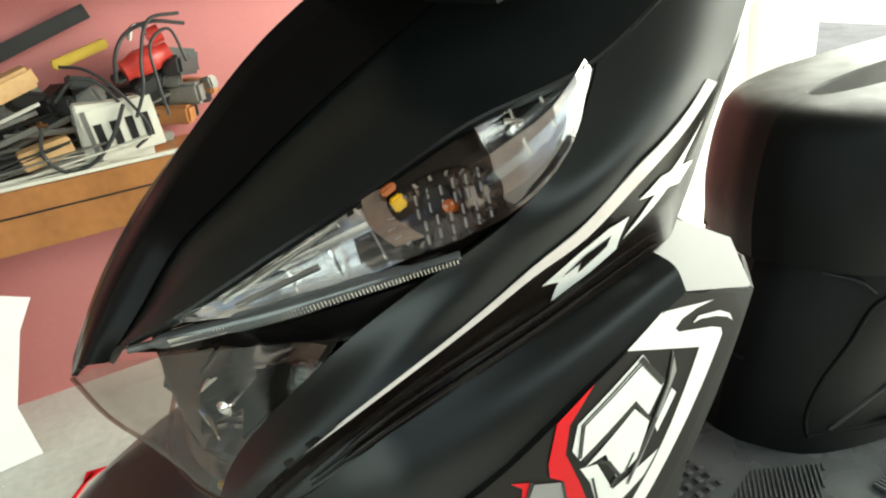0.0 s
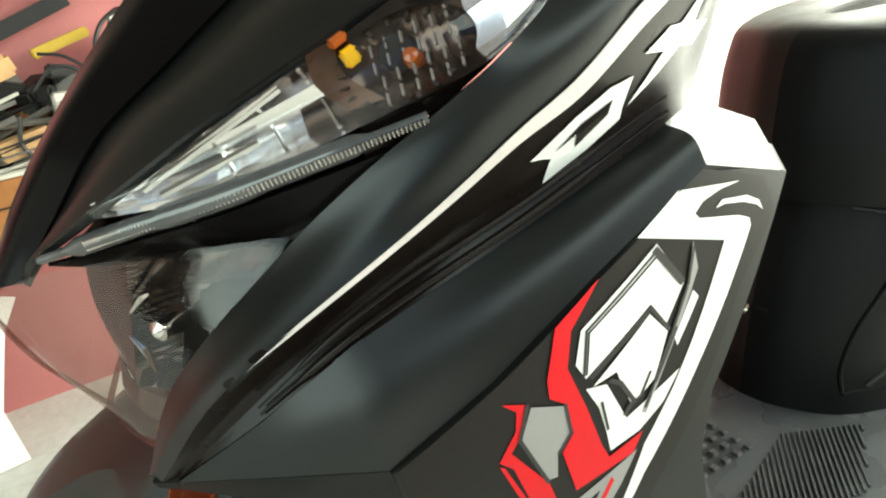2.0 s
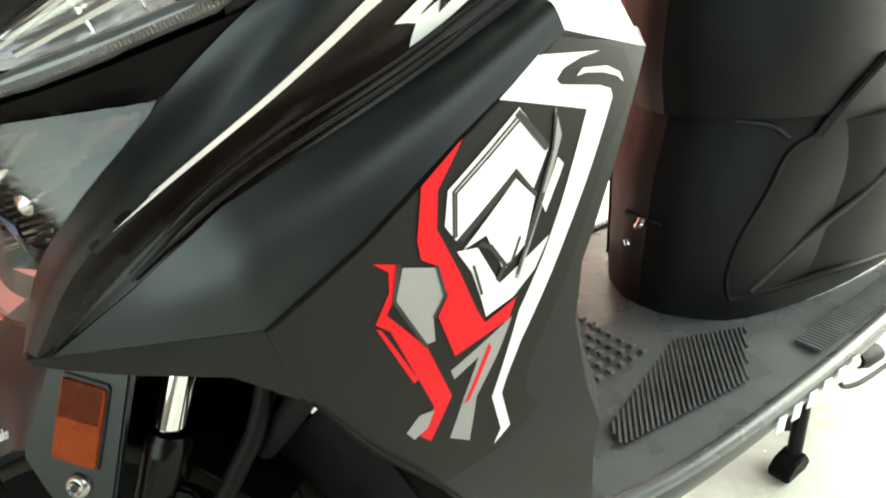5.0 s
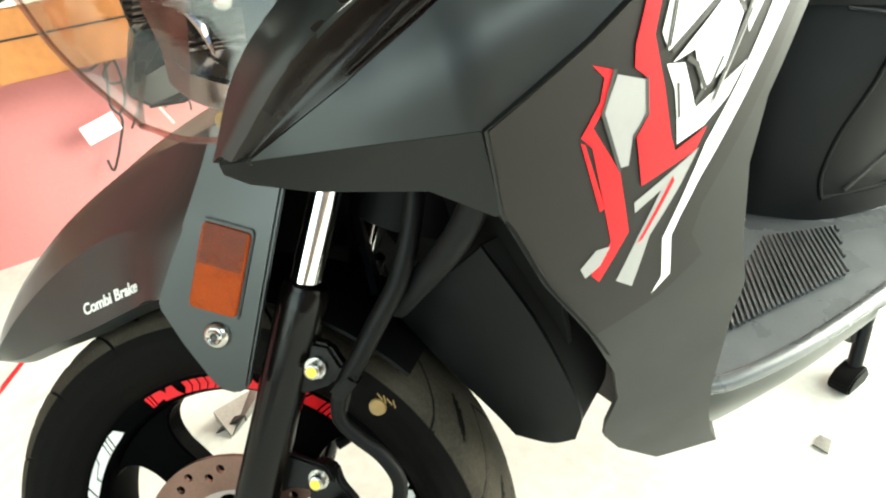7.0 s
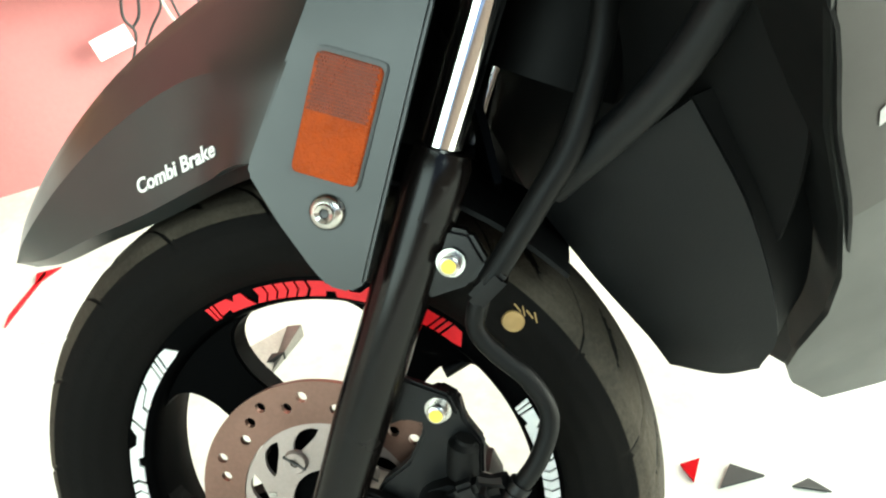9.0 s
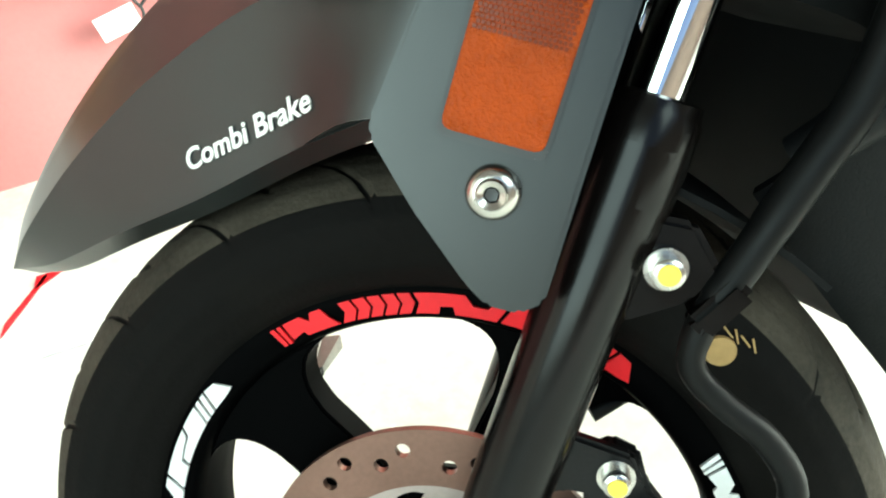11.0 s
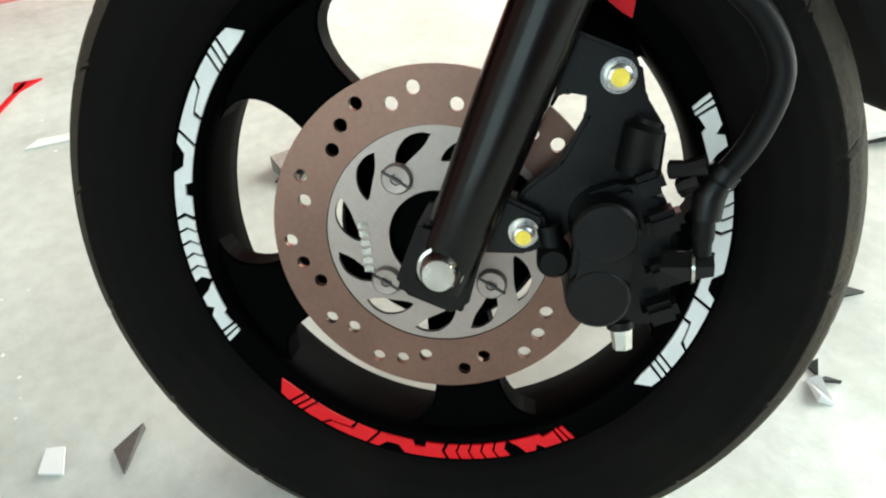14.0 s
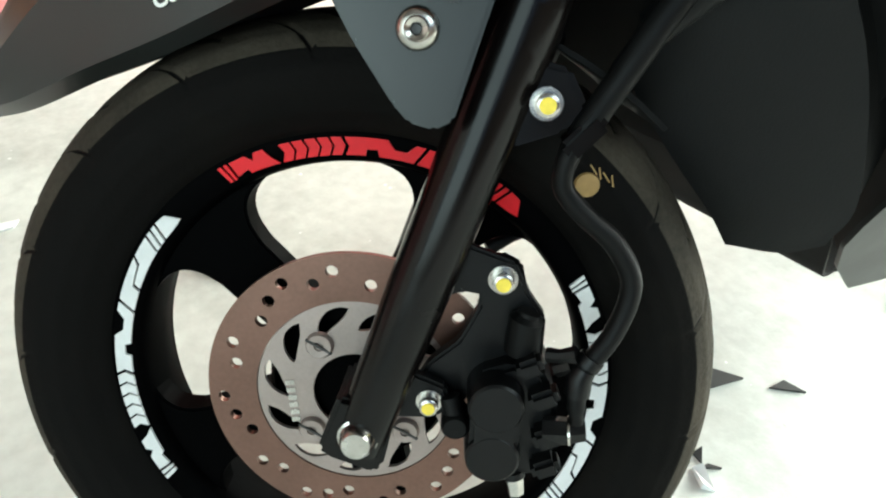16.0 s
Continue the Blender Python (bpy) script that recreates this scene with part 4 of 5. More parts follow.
part("kick_pedal", tube([(0.94, -0.115, 0.155), (1.045, -0.12, 0.132)], 0.010, 12), STEEL, stand, "bright steel kick pedal")
part("pedal_rubber", tube([(1.035, -0.12, 0.134), (1.055, -0.12, 0.130), (1.095, -0.12, 0.120)], [0.013, 0.018, 0.016], 14), HOSE, stand, "black rubber pedal end")
part("stand_spring", tube([(0.98, -0.122, 0.128), (1.00, -0.124, 0.105), (1.06, -0.126, 0.085), (1.16, -0.128, 0.075)], 0.004, 8, 4), RAW, stand)
part("rear_wheel", lathe([(0.15, -0.05), (0.20, -0.052), (0.232, -0.03), (0.238, 0.0), (0.232, 0.03), (0.20, 0.052), (0.15, 0.05)], 64, (1.27, 0, 0.238), closed=True), RUBBER, scooter, "black rear tyre")
part("engine_block", box(1.05, 0, 0.24, 0.36, 0.18, 0.16, 0.03), RAW, scooter)

# ---- steered group: wheel, fork, fender and brake, turned to the right about the raked steering axis ----
RAKE, LOCK = radians(26.5), radians(-47.3)
STEER = Matrix.Translation((0.0, 0.025, 0.2343)) @ Matrix.Rotation(LOCK, 4, Vector((math.sin(RAKE), 0, math.cos(RAKE))))
HX, HZ, YM = 0.005, 0.001, 0.034
HUB = (HX, 0, HZ)
RX, RZ = HX - 0.0005, HZ + 0.002
RIMC = (RX, 0, RZ)

# tyre with cut tread
prof = [(0.172, -0.030), (0.179, -0.0395), (0.190, -0.0490), (0.202, -0.0545), (0.214, -0.0555), (0.224, -0.0530), (0.232, -0.0475), (0.2375, -0.0395), (0.241, -0.030), (0.243, -0.020), (0.2442, -0.010), (0.2445, 0.0)]
half = [(p.x, p.y) for p in straight([(r, y, 0) for r, y in prof], 5)]
full = half + [(r, -y) for r, y in half[-2::-1]]
SEG = 720


def sunk(s, k):
    """1 within the tread's thin slanted cuts and its leaf-shaped grooves."""
    k %= 40
    leaf = 3.4 * (1 - ((s - 0.52) / 0.24) ** 2)
    return 1.0 if k in (9, 10) or abs(k - 29.5) < leaf else 0.0


bm = bmesh.new()
rings = []
for r, y in full:
    s = abs(y) / 0.0555
    row = []
    for k in range(SEG):
        a = 2 * math.pi * k / SEG - 1.7 * s * 2 * math.pi / 36
        cut = 0.0
        if r > 0.2195 and 0.10 < s:
            cut = 0.0022 * min(1.0, 0.15 + s * s) * sunk(s, k)
        q = r + max(0.0, r - 0.178) * 0.06 - cut
        row.append(bm.verts.new((RX + q * math.cos(a), YM + y, RZ + q * math.sin(a))))
    rings.append(row)
for a, b in zip(rings, rings[1:]):
    for k in range(SEG):
        bm.faces.new((a[k], a[(k + 1) % SEG], b[(k + 1) % SEG], b[k]))
rim_prof = [(0.1540, 0.014), (0.1552, 0.008), (0.1568, 0.004), (0.1585, 0.002), (0.1600, 0.0012), (0.1735, -0.0015), (0.1765, 0.000), (0.177, 0.004), (0.172, 0.007), (0.166, 0.016), (0.159, 0.034), (0.166, 0.052), (0.172, 0.061), (0.177, 0.064), (0.1765, 0.068), (0.164, 0.066), (0.1560, 0.056), (0.1535, 0.034)]
wheel = part("front_wheel", lathe(rim_prof, 160, RIMC, closed=True), RIM, scooter, "black cast front wheel with five spokes", STEER, sharp=50)
tyre = part("tyre", bm, RUBBER, wheel, "dusty black tyre with slanted tread", sharp=60)
tyre.data.materials.append(TREAD)
for f in tyre.data.polygons:
    x, y, z = f.center
    r = math.hypot(x - RX, z - RZ)
    k = f.index % SEG
    # the cuts keep the darker rubber, which puts their shade into the colour
    if r > 0.2270 and not sunk(abs(y - YM) / 0.0555, k):
        f.material_index = 1
groovering = lathe([(0.1805, YM - 0.0385), (0.1815, YM - 0.0392), (0.1825, YM - 0.0397)], 160, HUB)
part("bead_line", groovering, HOSE, wheel)
hub = lathe([(0.001, -0.006), (0.036, -0.006), (0.040, 0.000), (0.062, 0.004), (0.066, 0.010), (0.062, 0.02), (0.046, 0.034), (0.041, 0.05), (0.036, 0.06), (0.001, 0.06)], 48, HUB)
part("wheel_hub", hub, RIM, wheel)
for k in range(5):
    c = radians(128.5 + 72 * k)
    flank = ((0.034, 0.50), (0.055, 0.36), (0.080, 0.27), (0.100, 0.222), (0.118, 0.190), (0.132, 0.196), (0.142, 0.222), (0.149, 0.262), (0.1535, 0.315), (0.1565, 0.39), (0.1575, 0.26), (0.1575, 0.13))
    pts = [(HX + r * math.cos(c + w), HZ + r * math.sin(c + w)) for r, w in flank]
    pts += [(HX + r * math.cos(c - w), HZ + r * math.sin(c - w)) for r, w in ((0.1575, 0.0), *flank[::-1])]
    part("spoke", prism(pts, 0.010, 0.032, 0.004), RIM, wheel)


# rim stickers: blocks, slashes and chevrons along an arc
SHAPES = [
    [(129.3, 0.1), (131.5, 0.9), (134.2, 1), (135.6, 0), (131.5, 0)],
    [(134.9, 1), (136.0, 1), (137.6, 0), (136.4, 0)],
    [(136.7, 1), (137.8, 1), (139.5, 0), (138.3, 0)],
    [(138.5, 1), (143.6, 1), (145, 0.55), (150.3, 0.38), (151, 0), (140.2, 0)],
    [(144.4, 1), (155.3, 1), (157.3, 0), (151.8, 0), (151.3, 0.45), (145.8, 0.64)],
    [(156.2, 1), (158.4, 1), (160.3, 0.5), (163.2, 0.5), (165, 1), (175, 1), (173.9, 0.5), (174.7, 0), (170, 0), (169.8, 0.35), (167.2, 0.38), (166.6, 0), (158.2, 0)],
    *[[(a, 1), (a + 2.45, 1), (a + 1.5, 0.5), (a + 2.45, 0), (a, 0), (a - 0.95, 0.5)] for a in (175.8, 178.85, 181.9, 184.95, 188.0)],
    [(191.3, 0), (199, 0), (199.6, 0.25), (202.6, 0.1), (203.2, 1), (199.2, 1), (197.5, 0.6), (196.8, 1), (194.4, 1), (193.2, 0.45)],
    [(203.9, 1), (204.8, 1), (203.9, 0), (203.2, 0)],
    [(205.4, 1), (206.4, 1), (205.3, 0), (204.4, 0)],
]


def rim_sticker(start, sweep, m_, label):
    bm = bmesh.new()
    r0, r1, y = 0.1612, 0.1725, -0.0010

    def piece(poly):
        n = 1
        pts = []
        for i, (t, h) in enumerate(poly):
            t2, h2 = poly[(i + 1) % len(poly)]
            n = max(1, int(abs(t2 - t) / 0.03))
            pts += [(t + (t2 - t) * j / n, h + (h2 - h) * j / n) for j in range(n)]
        out = []
        for t, h in pts:
            a, r = radians(start + sweep * t), r0 + (r1 - r0) * h
            out.append((RX + r * math.cos(a), RZ + r * math.sin(a)))
        prism_into(bm, out, y - 0.0022 * 0.5, y + 0.0006)
    for poly in SHAPES:
        piece([((a - 129.3) / 77.1, h) for a, h in poly])
    part("rim_sticker", bm, m_, wheel, label)


rim_sticker(44, 70, RED, "red patterned rim sticker")
rim_sticker(128.5, 77, RIM_WHITE, "white patterned rim sticker")
rim_sticker(220.5, 76, RED, "red patterned rim sticker")
rim_sticker(316, 68, RIM_WHITE, "white patterned rim sticker")
part("balance_mark", lathe([(0.001, YM - 0.0572), (0.0070, YM - 0.0570), (0.0080, YM - 0.0540)], 20, (0.1625, 0, 0.1385)), BRASS, wheel, "round tan paint dot on the tyre")
for k in range(4):
    part("chalk_stroke", box(0.1665 + 0.0036 * k, YM - 0.0558, 0.1475 - 0.0026 * k, 0.0008, 0.001, 0.007, 0, Matrix.Rotation(radians(-30 + 25 * (k % 2)), 3, "Y")), BRASS, wheel)

# brake disc
holes = []
for first in (114.6, 177.9, 239.2, 300.9, 358.8, 56.7):
    for a, r in ((0, 0.0925), (9.6, 0.0876), (19.4, 0.0813), (36.1, 0.0905), (45.6, 0.0842)):
        t = radians(first + a)
        holes.append(circle(HX + r * math.cos(t), HZ + r * math.sin(t), 0.0042, 14))
part("brake_disc", holed_plate(circle(HX, HZ, 0.1025, 120), [circle(HX, HZ, 0.0690, 96), *holes], -0.014, -0.0095), DISC, wheel, "brown worn drilled brake disc")
slots = []
for k in range(11):
    leaf = [(0, 0.0635), (6, 0.0648), (14, 0.0632), (22, 0.0570), (27, 0.0490), (24, 0.0475), (14, 0.0510), (5, 0.0565), (0, 0.0635)]
    sm = catmull([(r * math.cos(t), r * math.sin(t), 0) for r, t in ((r, radians(21.7 + 360 / 11 * k + a)) for a, r in leaf)], 4)[:-1]
    slots.append([(HX + p.x, HZ + p.y) for p in sm])
part("disc_carrier", holed_plate(circle(HX, HZ, 0.0686, 96), [circle(HX, HZ, 0.0300, 48), *slots], -0.0130, -0.0100), ROTOR, wheel, "grey slotted disc carrier")
for a in (117.5, 217, 314.5, 38):
    a = radians(a)
    x, z = HX + 0.0435 * math.cos(a), HZ + 0.0435 * math.sin(a)
    part("disc_screw", lathe([(0.0012, -0.0150), (0.0030, -0.0150), (0.0036, -0.0165), (0.0082, -0.0168), (0.0095, -0.0150), (0.0095, -0.0125)], 24, (x, 0, z)), ROTOR, wheel, "round steel disc screw")
    part("screw_slot", box(x, -0.0166, z, 0.020, 0.0012, 0.0016, 0, Matrix.Rotation(radians(36), 3, "Y")), INK, wheel)
for k in range(6):
    part("stamped_bar", box(-0.040, -0.0133, 0.012 - 0.0058 * k, 0.0062, 0.0008, 0.0036), STEEL, wheel, "plain bar where a stamp stands")

# fork legs
fork = part("fork", tube([(0.0125, -0.056, -0.008), (0.060, -0.0585, 0.092), (0.1330, -0.0560, 0.243)], [0.0165, 0.0185, 0.0192], 32), FORK, scooter, "black telescopic fork with chrome stanchion", STEER)
part("fork_collar", lathe([(0.0192, -0.034), (0.0199, -0.030), (0.0197, -0.012), (0.0190, 0.002), (0.0176, 0.0055), (0.0170, 0.0095), (0.013, 0.0105)], 32), FORK, fork, "", Matrix.Translation((0.1365, -0.0555, 0.250)) @ Matrix.Rotation(RAKE * 0.96, 4, "Y") @ Matrix.Rotation(radians(90), 4, "X"))
part("stanchion", tube([(0.132, -0.055, 0.245), (0.262, -0.050, 0.52)], 0.0122, 32), CHROME, fork, "chrome stanchion")
part("fork_lug", prism([(-0.012, -0.006), (-0.008, -0.012), (0.020, -0.026), (0.027, -0.022), (0.040, 0.016), (0.006, 0.030)], -0.066, -0.018, 0.003), FORK, fork)
part("fork_tab", prism([(0.115, 0.222), (0.150, 0.210), (0.158, 0.190), (0.145, 0.178), (0.118, 0.172), (0.095, 0.180)], -0.064, -0.050, 0.003), FORK, fork)
part("far_leg", tube([(0.0125, 0.124, -0.008), (0.060, 0.1265, 0.092), (0.1330, 0.124, 0.243)], 0.0188, 20), FORK, fork)
part("far_stanchion", tube([(0.132, 0.123, 0.245), (0.262, 0.118, 0.52)], 0.0122, 20), CHROME, fork)
part("fork_bridge", box(0.245, 0.034, 0.492, 0.06, 0.20, 0.05, 0.012, Matrix.Rotation(RAKE, 3, "Y")), INNER, fork)
axle = part("axle", tube([(0.013, -0.05, 0.001), (0.013, 0.13, 0.001)], 0.007, 12), STEEL, fork)
part("axle_nut", lathe([(0.001, -0.0785), (0.0085, -0.0785), (0.0098, -0.0765), (0.0110, -0.0700), (0.0126, -0.0695), (0.0132, -0.0665), (0.0132, -0.0640)], 6 * 6, (0.0155, 0, 0.0035)), STEEL, fork, "bright domed axle nut")

# brake caliper
cal = part("brake_caliper", lathe([(0.0010, -0.0690), (0.0150, -0.0690), (0.0166, -0.0676), (0.0172, -0.0645), (0.0185, -0.030)], 40, (0.1005, 0, 0.0178)), CAST, scooter, "black two-piston brake caliper", STEER, sharp=22)
part("piston_cover", lathe([(0.0010, -0.0690), (0.0150, -0.0690), (0.0166, -0.0676), (0.0172, -0.0645), (0.0185, -0.030)], 40, (0.0958, 0, -0.0170)), CAST, cal, sharp=22)
part("piston_web", box(0.0982, -0.0585, 0.0004, 0.030, 0.020, 0.030, 0.003, Matrix.Rotation(radians(8), 3, "Y")), CAST, cal)
part("caliper_body", prism([(0.086, 0.020), (0.090, 0.034), (0.112, 0.040), (0.130, 0.034), (0.138, 0.012), (0.136, -0.020), (0.126, -0.040), (0.100, -0.044), (0.084, -0.032)], -0.055, 0.012, 0.004), CAST, cal)
for cx, cz, sx, sz, y0 in ((0.129, 0.022, 0.018, 0.012, -0.062), (0.131, -0.006, 0.020, 0.014, -0.060), (0.128, -0.028, 0.018, 0.012, -0.060), (0.122, 0.040, 0.016, 0.012, -0.056)):
    part("casting_rib", box(cx, y0, cz, sx, 0.016, sz, 0.003, Matrix.Rotation(radians(-18), 3, "Y")), CAST, cal)
part("slide_boot", lathe([(0.0010, -0.0600), (0.0070, -0.0600), (0.0090, -0.0570), (0.0092, -0.040), (0.0070, -0.034)], 24, (0.0740, 0, 0.0000)), HOSE, cal, "round rubber slide boot")
part("slide_boot", tube([(0.072, -0.050, 0.018), (0.074, -0.052, 0.006)], 0.0065, 12), HOSE, cal)
part("upper_boot", tube([(0.118, -0.044, 0.044), (0.121, -0.046, 0.062), (0.124, -0.046, 0.070)], [0.011, 0.0105, 0.007], 16, 3), HOSE, cal)
part("bleed_nipple", tube([(0.133, -0.056, 0.046), (0.140, -0.060, 0.047), (0.149, -0.063, 0.049)], [0.005, 0.0042, 0.0056], 8), CAST, cal)
part("bleed_cap", tube([(0.138, -0.055, 0.036), (0.147, -0.060, 0.041)], 0.0055, 8), CAST, cal)
part("banjo_bolt", tube([(0.128, -0.060, -0.003), (0.140, -0.062, -0.003), (0.153, -0.063, -0.003)], [0.009, 0.0085, 0.0062], 6), CAST, cal)
part("banjo_washer", tube([(0.1425, -0.0622, -0.003), (0.1440, -0.0624, -0.003)], 0.0092, 16), STEEL, cal)
part("bleed_screw", tube([(0.1085, -0.052, -0.042), (0.1090, -0.0545, -0.054)], [0.0062, 0.0052], 6), STEEL, cal, "bright hexagon drain screw")
part("screw_flange", tube([(0.1080, -0.051, -0.038), (0.1083, -0.0515, -0.0425)], 0.0074, 14), CAST, cal)
part("caliper_bracket", prism([(0.096, 0.099), (0.110, 0.104), (0.122, 0.096), (0.124, 0.080), (0.134, 0.062), (0.130, 0.030), (0.090, 0.016), (0.070, -0.002), (0.052, 0.004), (0.047, 0.018), (0.060, 0.036), (0.080, 0.050), (0.094, 0.072)], -0.040, -0.028, 0.002), CAST, cal)
part("fork_bracket_tab", prism([(0.062, 0.112), (0.085, 0.118), (0.118, 0.102), (0.122, 0.088), (0.108, 0.080), (0.085, 0.086), (0.052, 0.076)], -0.048, -0.040, 0.002), CAST, cal)
part("lower_tab", prism([(0.030, 0.036), (0.052, 0.034), (0.070, 0.024), (0.072, 0.008), (0.060, 0.002), (0.034, 0.004)], -0.050, -0.040, 0.002), CAST, cal)
hex_bolt(fork, 0.1095, -0.046, 0.0925, 0.0088, None, mark=YELLOW, mark_label="yellow paint mark")
hex_bolt(fork, 0.0590, -0.049, 0.0155, 0.0082, None, mark=YELLOW, mark_label="yellow paint mark")
hex_bolt(fork, 0.1365, -0.064, 0.1940, 0.0086, None, mark=YELLOW, mark_label="yellow paint mark")

# brake hose
hose = part("brake_hose", tube([(0.1475, -0.063, 0.003), (0.1480, -0.063, 0.018), (0.150, -0.062, 0.034), (0.170, -0.060, 0.059), (0.181, -0.058, 0.088), (0.172, -0.058, 0.113), (0.155, -0.059, 0.132), (0.144, -0.060, 0.150), (0.150, -0.061, 0.170), (0.163, -0.060, 0.187), (0.190, -0.058, 0.222), (0.214, -0.056, 0.255), (0.235, -0.052, 0.31), (0.245, -0.045, 0.38), (0.250, -0.035, 0.46)],
                               [0.0045, 0.0055, 0.0062, 0.0062, 0.0062, 0.0062, 0.0060, 0.0058, 0.0062, 0.0076, 0.0080, 0.0080, 0.0078, 0.0075, 0.0075], 14, 5), HOSE, scooter, "black rubber brake hose", STEER)
part("hose_ferrule", tube([(0.1485, -0.0627, 0.022), (0.1500, -0.0622, 0.033), (0.1535, -0.0616, 0.039)], [0.0075, 0.0080, 0.0072], 14), CAST, hose)
part("hose_ferrule", tube([(0.1545, -0.0615, 0.0405), (0.1585, -0.0611, 0.0455)], 0.0079, 14), CAST, hose)
part("hose_clip", box(0.1555, -0.0600, 0.1760, 0.026, 0.020, 0.012, 0.003, Matrix.Rotation(radians(-40), 3, "Y")), FORK, hose)
part("valve_stem", tube([(0.1300, 0.030, 0.0975), (0.1180, 0.027, 0.0930), (0.1085, 0.0245, 0.0900), (0.1006, 0.022, 0.0873)], [0.0050, 0.0038, 0.0048, 0.0052], 12), HOSE, wheel, "black rubber valve stem")
part("second_cable", tube([(0.155, -0.045, 0.186), (0.150, -0.050, 0.165), (0.144, -0.055, 0.150)], 0.004, 8, 3), CAST, hose)

# front fender
def fm(row):
    return [(x, y, z) for x, z, y in row]


CREST = fm([(-0.240, 0.2090, 0.033), (-0.210, 0.2560, 0.033), (-0.156, 0.3020, 0.033), (-0.090, 0.3440, 0.033), (-0.018, 0.3830, 0.033), (0.060, 0.4120, 0.033), (0.125, 0.4300, 0.033)])
UPPER = fm([(-0.239, 0.2090, 0.026), (-0.204, 0.2460, 0.012), (-0.150, 0.2920, 0.001), (-0.085, 0.3340, -0.008), (-0.006, 0.3680, -0.020), (0.086, 0.3840, -0.056), (0.140, 0.4000, -0.064)])
SHOULDER = fm([(-0.238, 0.2080, 0.024), (-0.198, 0.2320, -0.002), (-0.138, 0.2680, -0.024), (-0.070, 0.3000, -0.044), (0.000, 0.3200, -0.063), (0.070, 0.3180, -0.0868), (0.130, 0.3400, -0.082)])
HEM = fm([(-0.240, 0.2065, 0.030), (-0.186, 0.2130, 0.000), (-0.122, 0.2290, -0.026), (-0.062, 0.2430, -0.047), (-0.006, 0.2590, -0.064), (0.036, 0.2680, -0.0862), (0.105, 0.2500, -0.082)])
bm = loft([CREST, UPPER, SHOULDER, HEM], 6, 4, 0.003, (-0.2, -1, 0.6), smooth_v=False)
tw = bm.copy()
for v in tw.verts:
    v.co.y = 0.066 - v.co.y
bmesh.ops.reverse_faces(tw, faces=tw.faces)
fender_face = BVHTree.FromBMesh(bm)
fender = part("front_fender", bm, MATTE, scooter, "matte black front fender with an orange reflector", STEER, sharp=30)
part("fender_far_half", tw, MATTE, fender, sharp=30)
HEM_IN = [tuple(Vector(p) + Vector((0.004, 0.012, -0.007))) for p in HEM[:6]]
inside = []
for k in range(13):
    a = radians(41 + 4.2 * k)
    inside.append([(HX + 0.262 * math.cos(a), y, HZ + 0.262 * math.sin(a)) for y in (-0.045, 0.0, 0.034, 0.07, 0.112)])
part("fender_inner", loft(inside, 2, 1, 0.003, (0, 0, 1)), INNER, fender)
part("fender_hem", loft([HEM[:6], HEM_IN], 6, 2, 0.002, (0, -1, -0.5)), MATTE, fender)
part("fender_side", prism([(0.036, 0.2685), (0.0345, 0.2625), (0.046, 0.233), (0.061, 0.203), (0.068, 0.193), (0.080, 0.1885), (0.090, 0.192), (0.103, 0.222), (0.134, 0.2925), (0.153, 0.335), (0.162, 0.372), (0.112, 0.386), (0.094, 0.356), (0.058, 0.302)], -0.0885, -0.0800, 0.002), MATTE, fender)


def quad_plate(corners, y0, y1, inset, bevel, round_=0.004):
    """A four-sided plate with rounded corners."""
    c = [Vector((x, 0, z)) for x, z in corners]
    mid = sum(c, Vector()) / 4
    c = [q + (mid - q).normalized() * inset for q in c]
    out = []
    for k in range(4):
        a, q, b = c[k - 1], c[k], c[(k + 1) % 4]
        p0, p1 = q + (a - q).normalized() * round_, q + (b - q).normalized() * round_
        out += [(p0.lerp(q, t)).lerp(q.lerp(p1, t), t) for t in (0, 0.25, 0.5, 0.75, 1)]
    return prism([(p.x, p.z) for p in out], y0, y1, bevel)


REF = [(0.0895, 0.3235), (0.1255, 0.3075), (0.0965, 0.2450), (0.0600, 0.2605)]
refl = part("reflector", quad_plate(REF, -0.0905, -0.0880, -0.0012, 0.0008), INK, fender, "rectangular orange reflector in a dark frame")
part("amber_face", quad_plate(REF, -0.0922, -0.0900, 0.0022, 0.0007), AMBER, refl, "smooth amber face")
ribs = bmesh.new()
for k in range(17):
    t = 0.045 + 0.026 * k
    a = Vector((REF[0][0], -0.0922, REF[0][1])).lerp(Vector((REF[3][0], -0.0922, REF[3][1])), t)
    b = Vector((REF[1][0], -0.0922, REF[1][1])).lerp(Vector((REF[2][0], -0.0922, REF[2][1])), t)
    for j in range(19):
        c = a.lerp(b, 0.085 + 0.0445 * j + 0.022 * (k % 2))
        box_into(ribs, c.x, c.y, c.z, 0.0012, 0.0012, 0.0012, 0, Matrix.Rotation(radians(24), 3, "Y"))
part("prism_ribs", ribs, AMBER_DARK, refl, "cross-hatched upper half")
part("fender_bolt", lathe([(0.0015, -0.0895), (0.0022, -0.0900), (0.0030, -0.0945), (0.0052, -0.0958), (0.0060, -0.0940), (0.0078, -0.0936), (0.0098, -0.0915), (0.0103, -0.0885)], 28, (0.0770, 0, 0.2360)), STEEL, fender, "bright round socket bolt")
part("bolt_socket", lathe([(0.0010, -0.0940), (0.0026, -0.0942), (0.0024, -0.0900)], 6, (0.0770, 0, 0.2360)), INK, fender)
txt = bpy.data.curves.new("lettering", "FONT")
txt.body, txt.size, txt.shear, txt.extrude, txt.offset, txt.align_x = "Combi Brake", 0.0150, 0.22, 0.0003, 0.0003, "LEFT"
tob = bpy.data.objects.new("lettering", txt)
scene.collection.objects.link(tob)
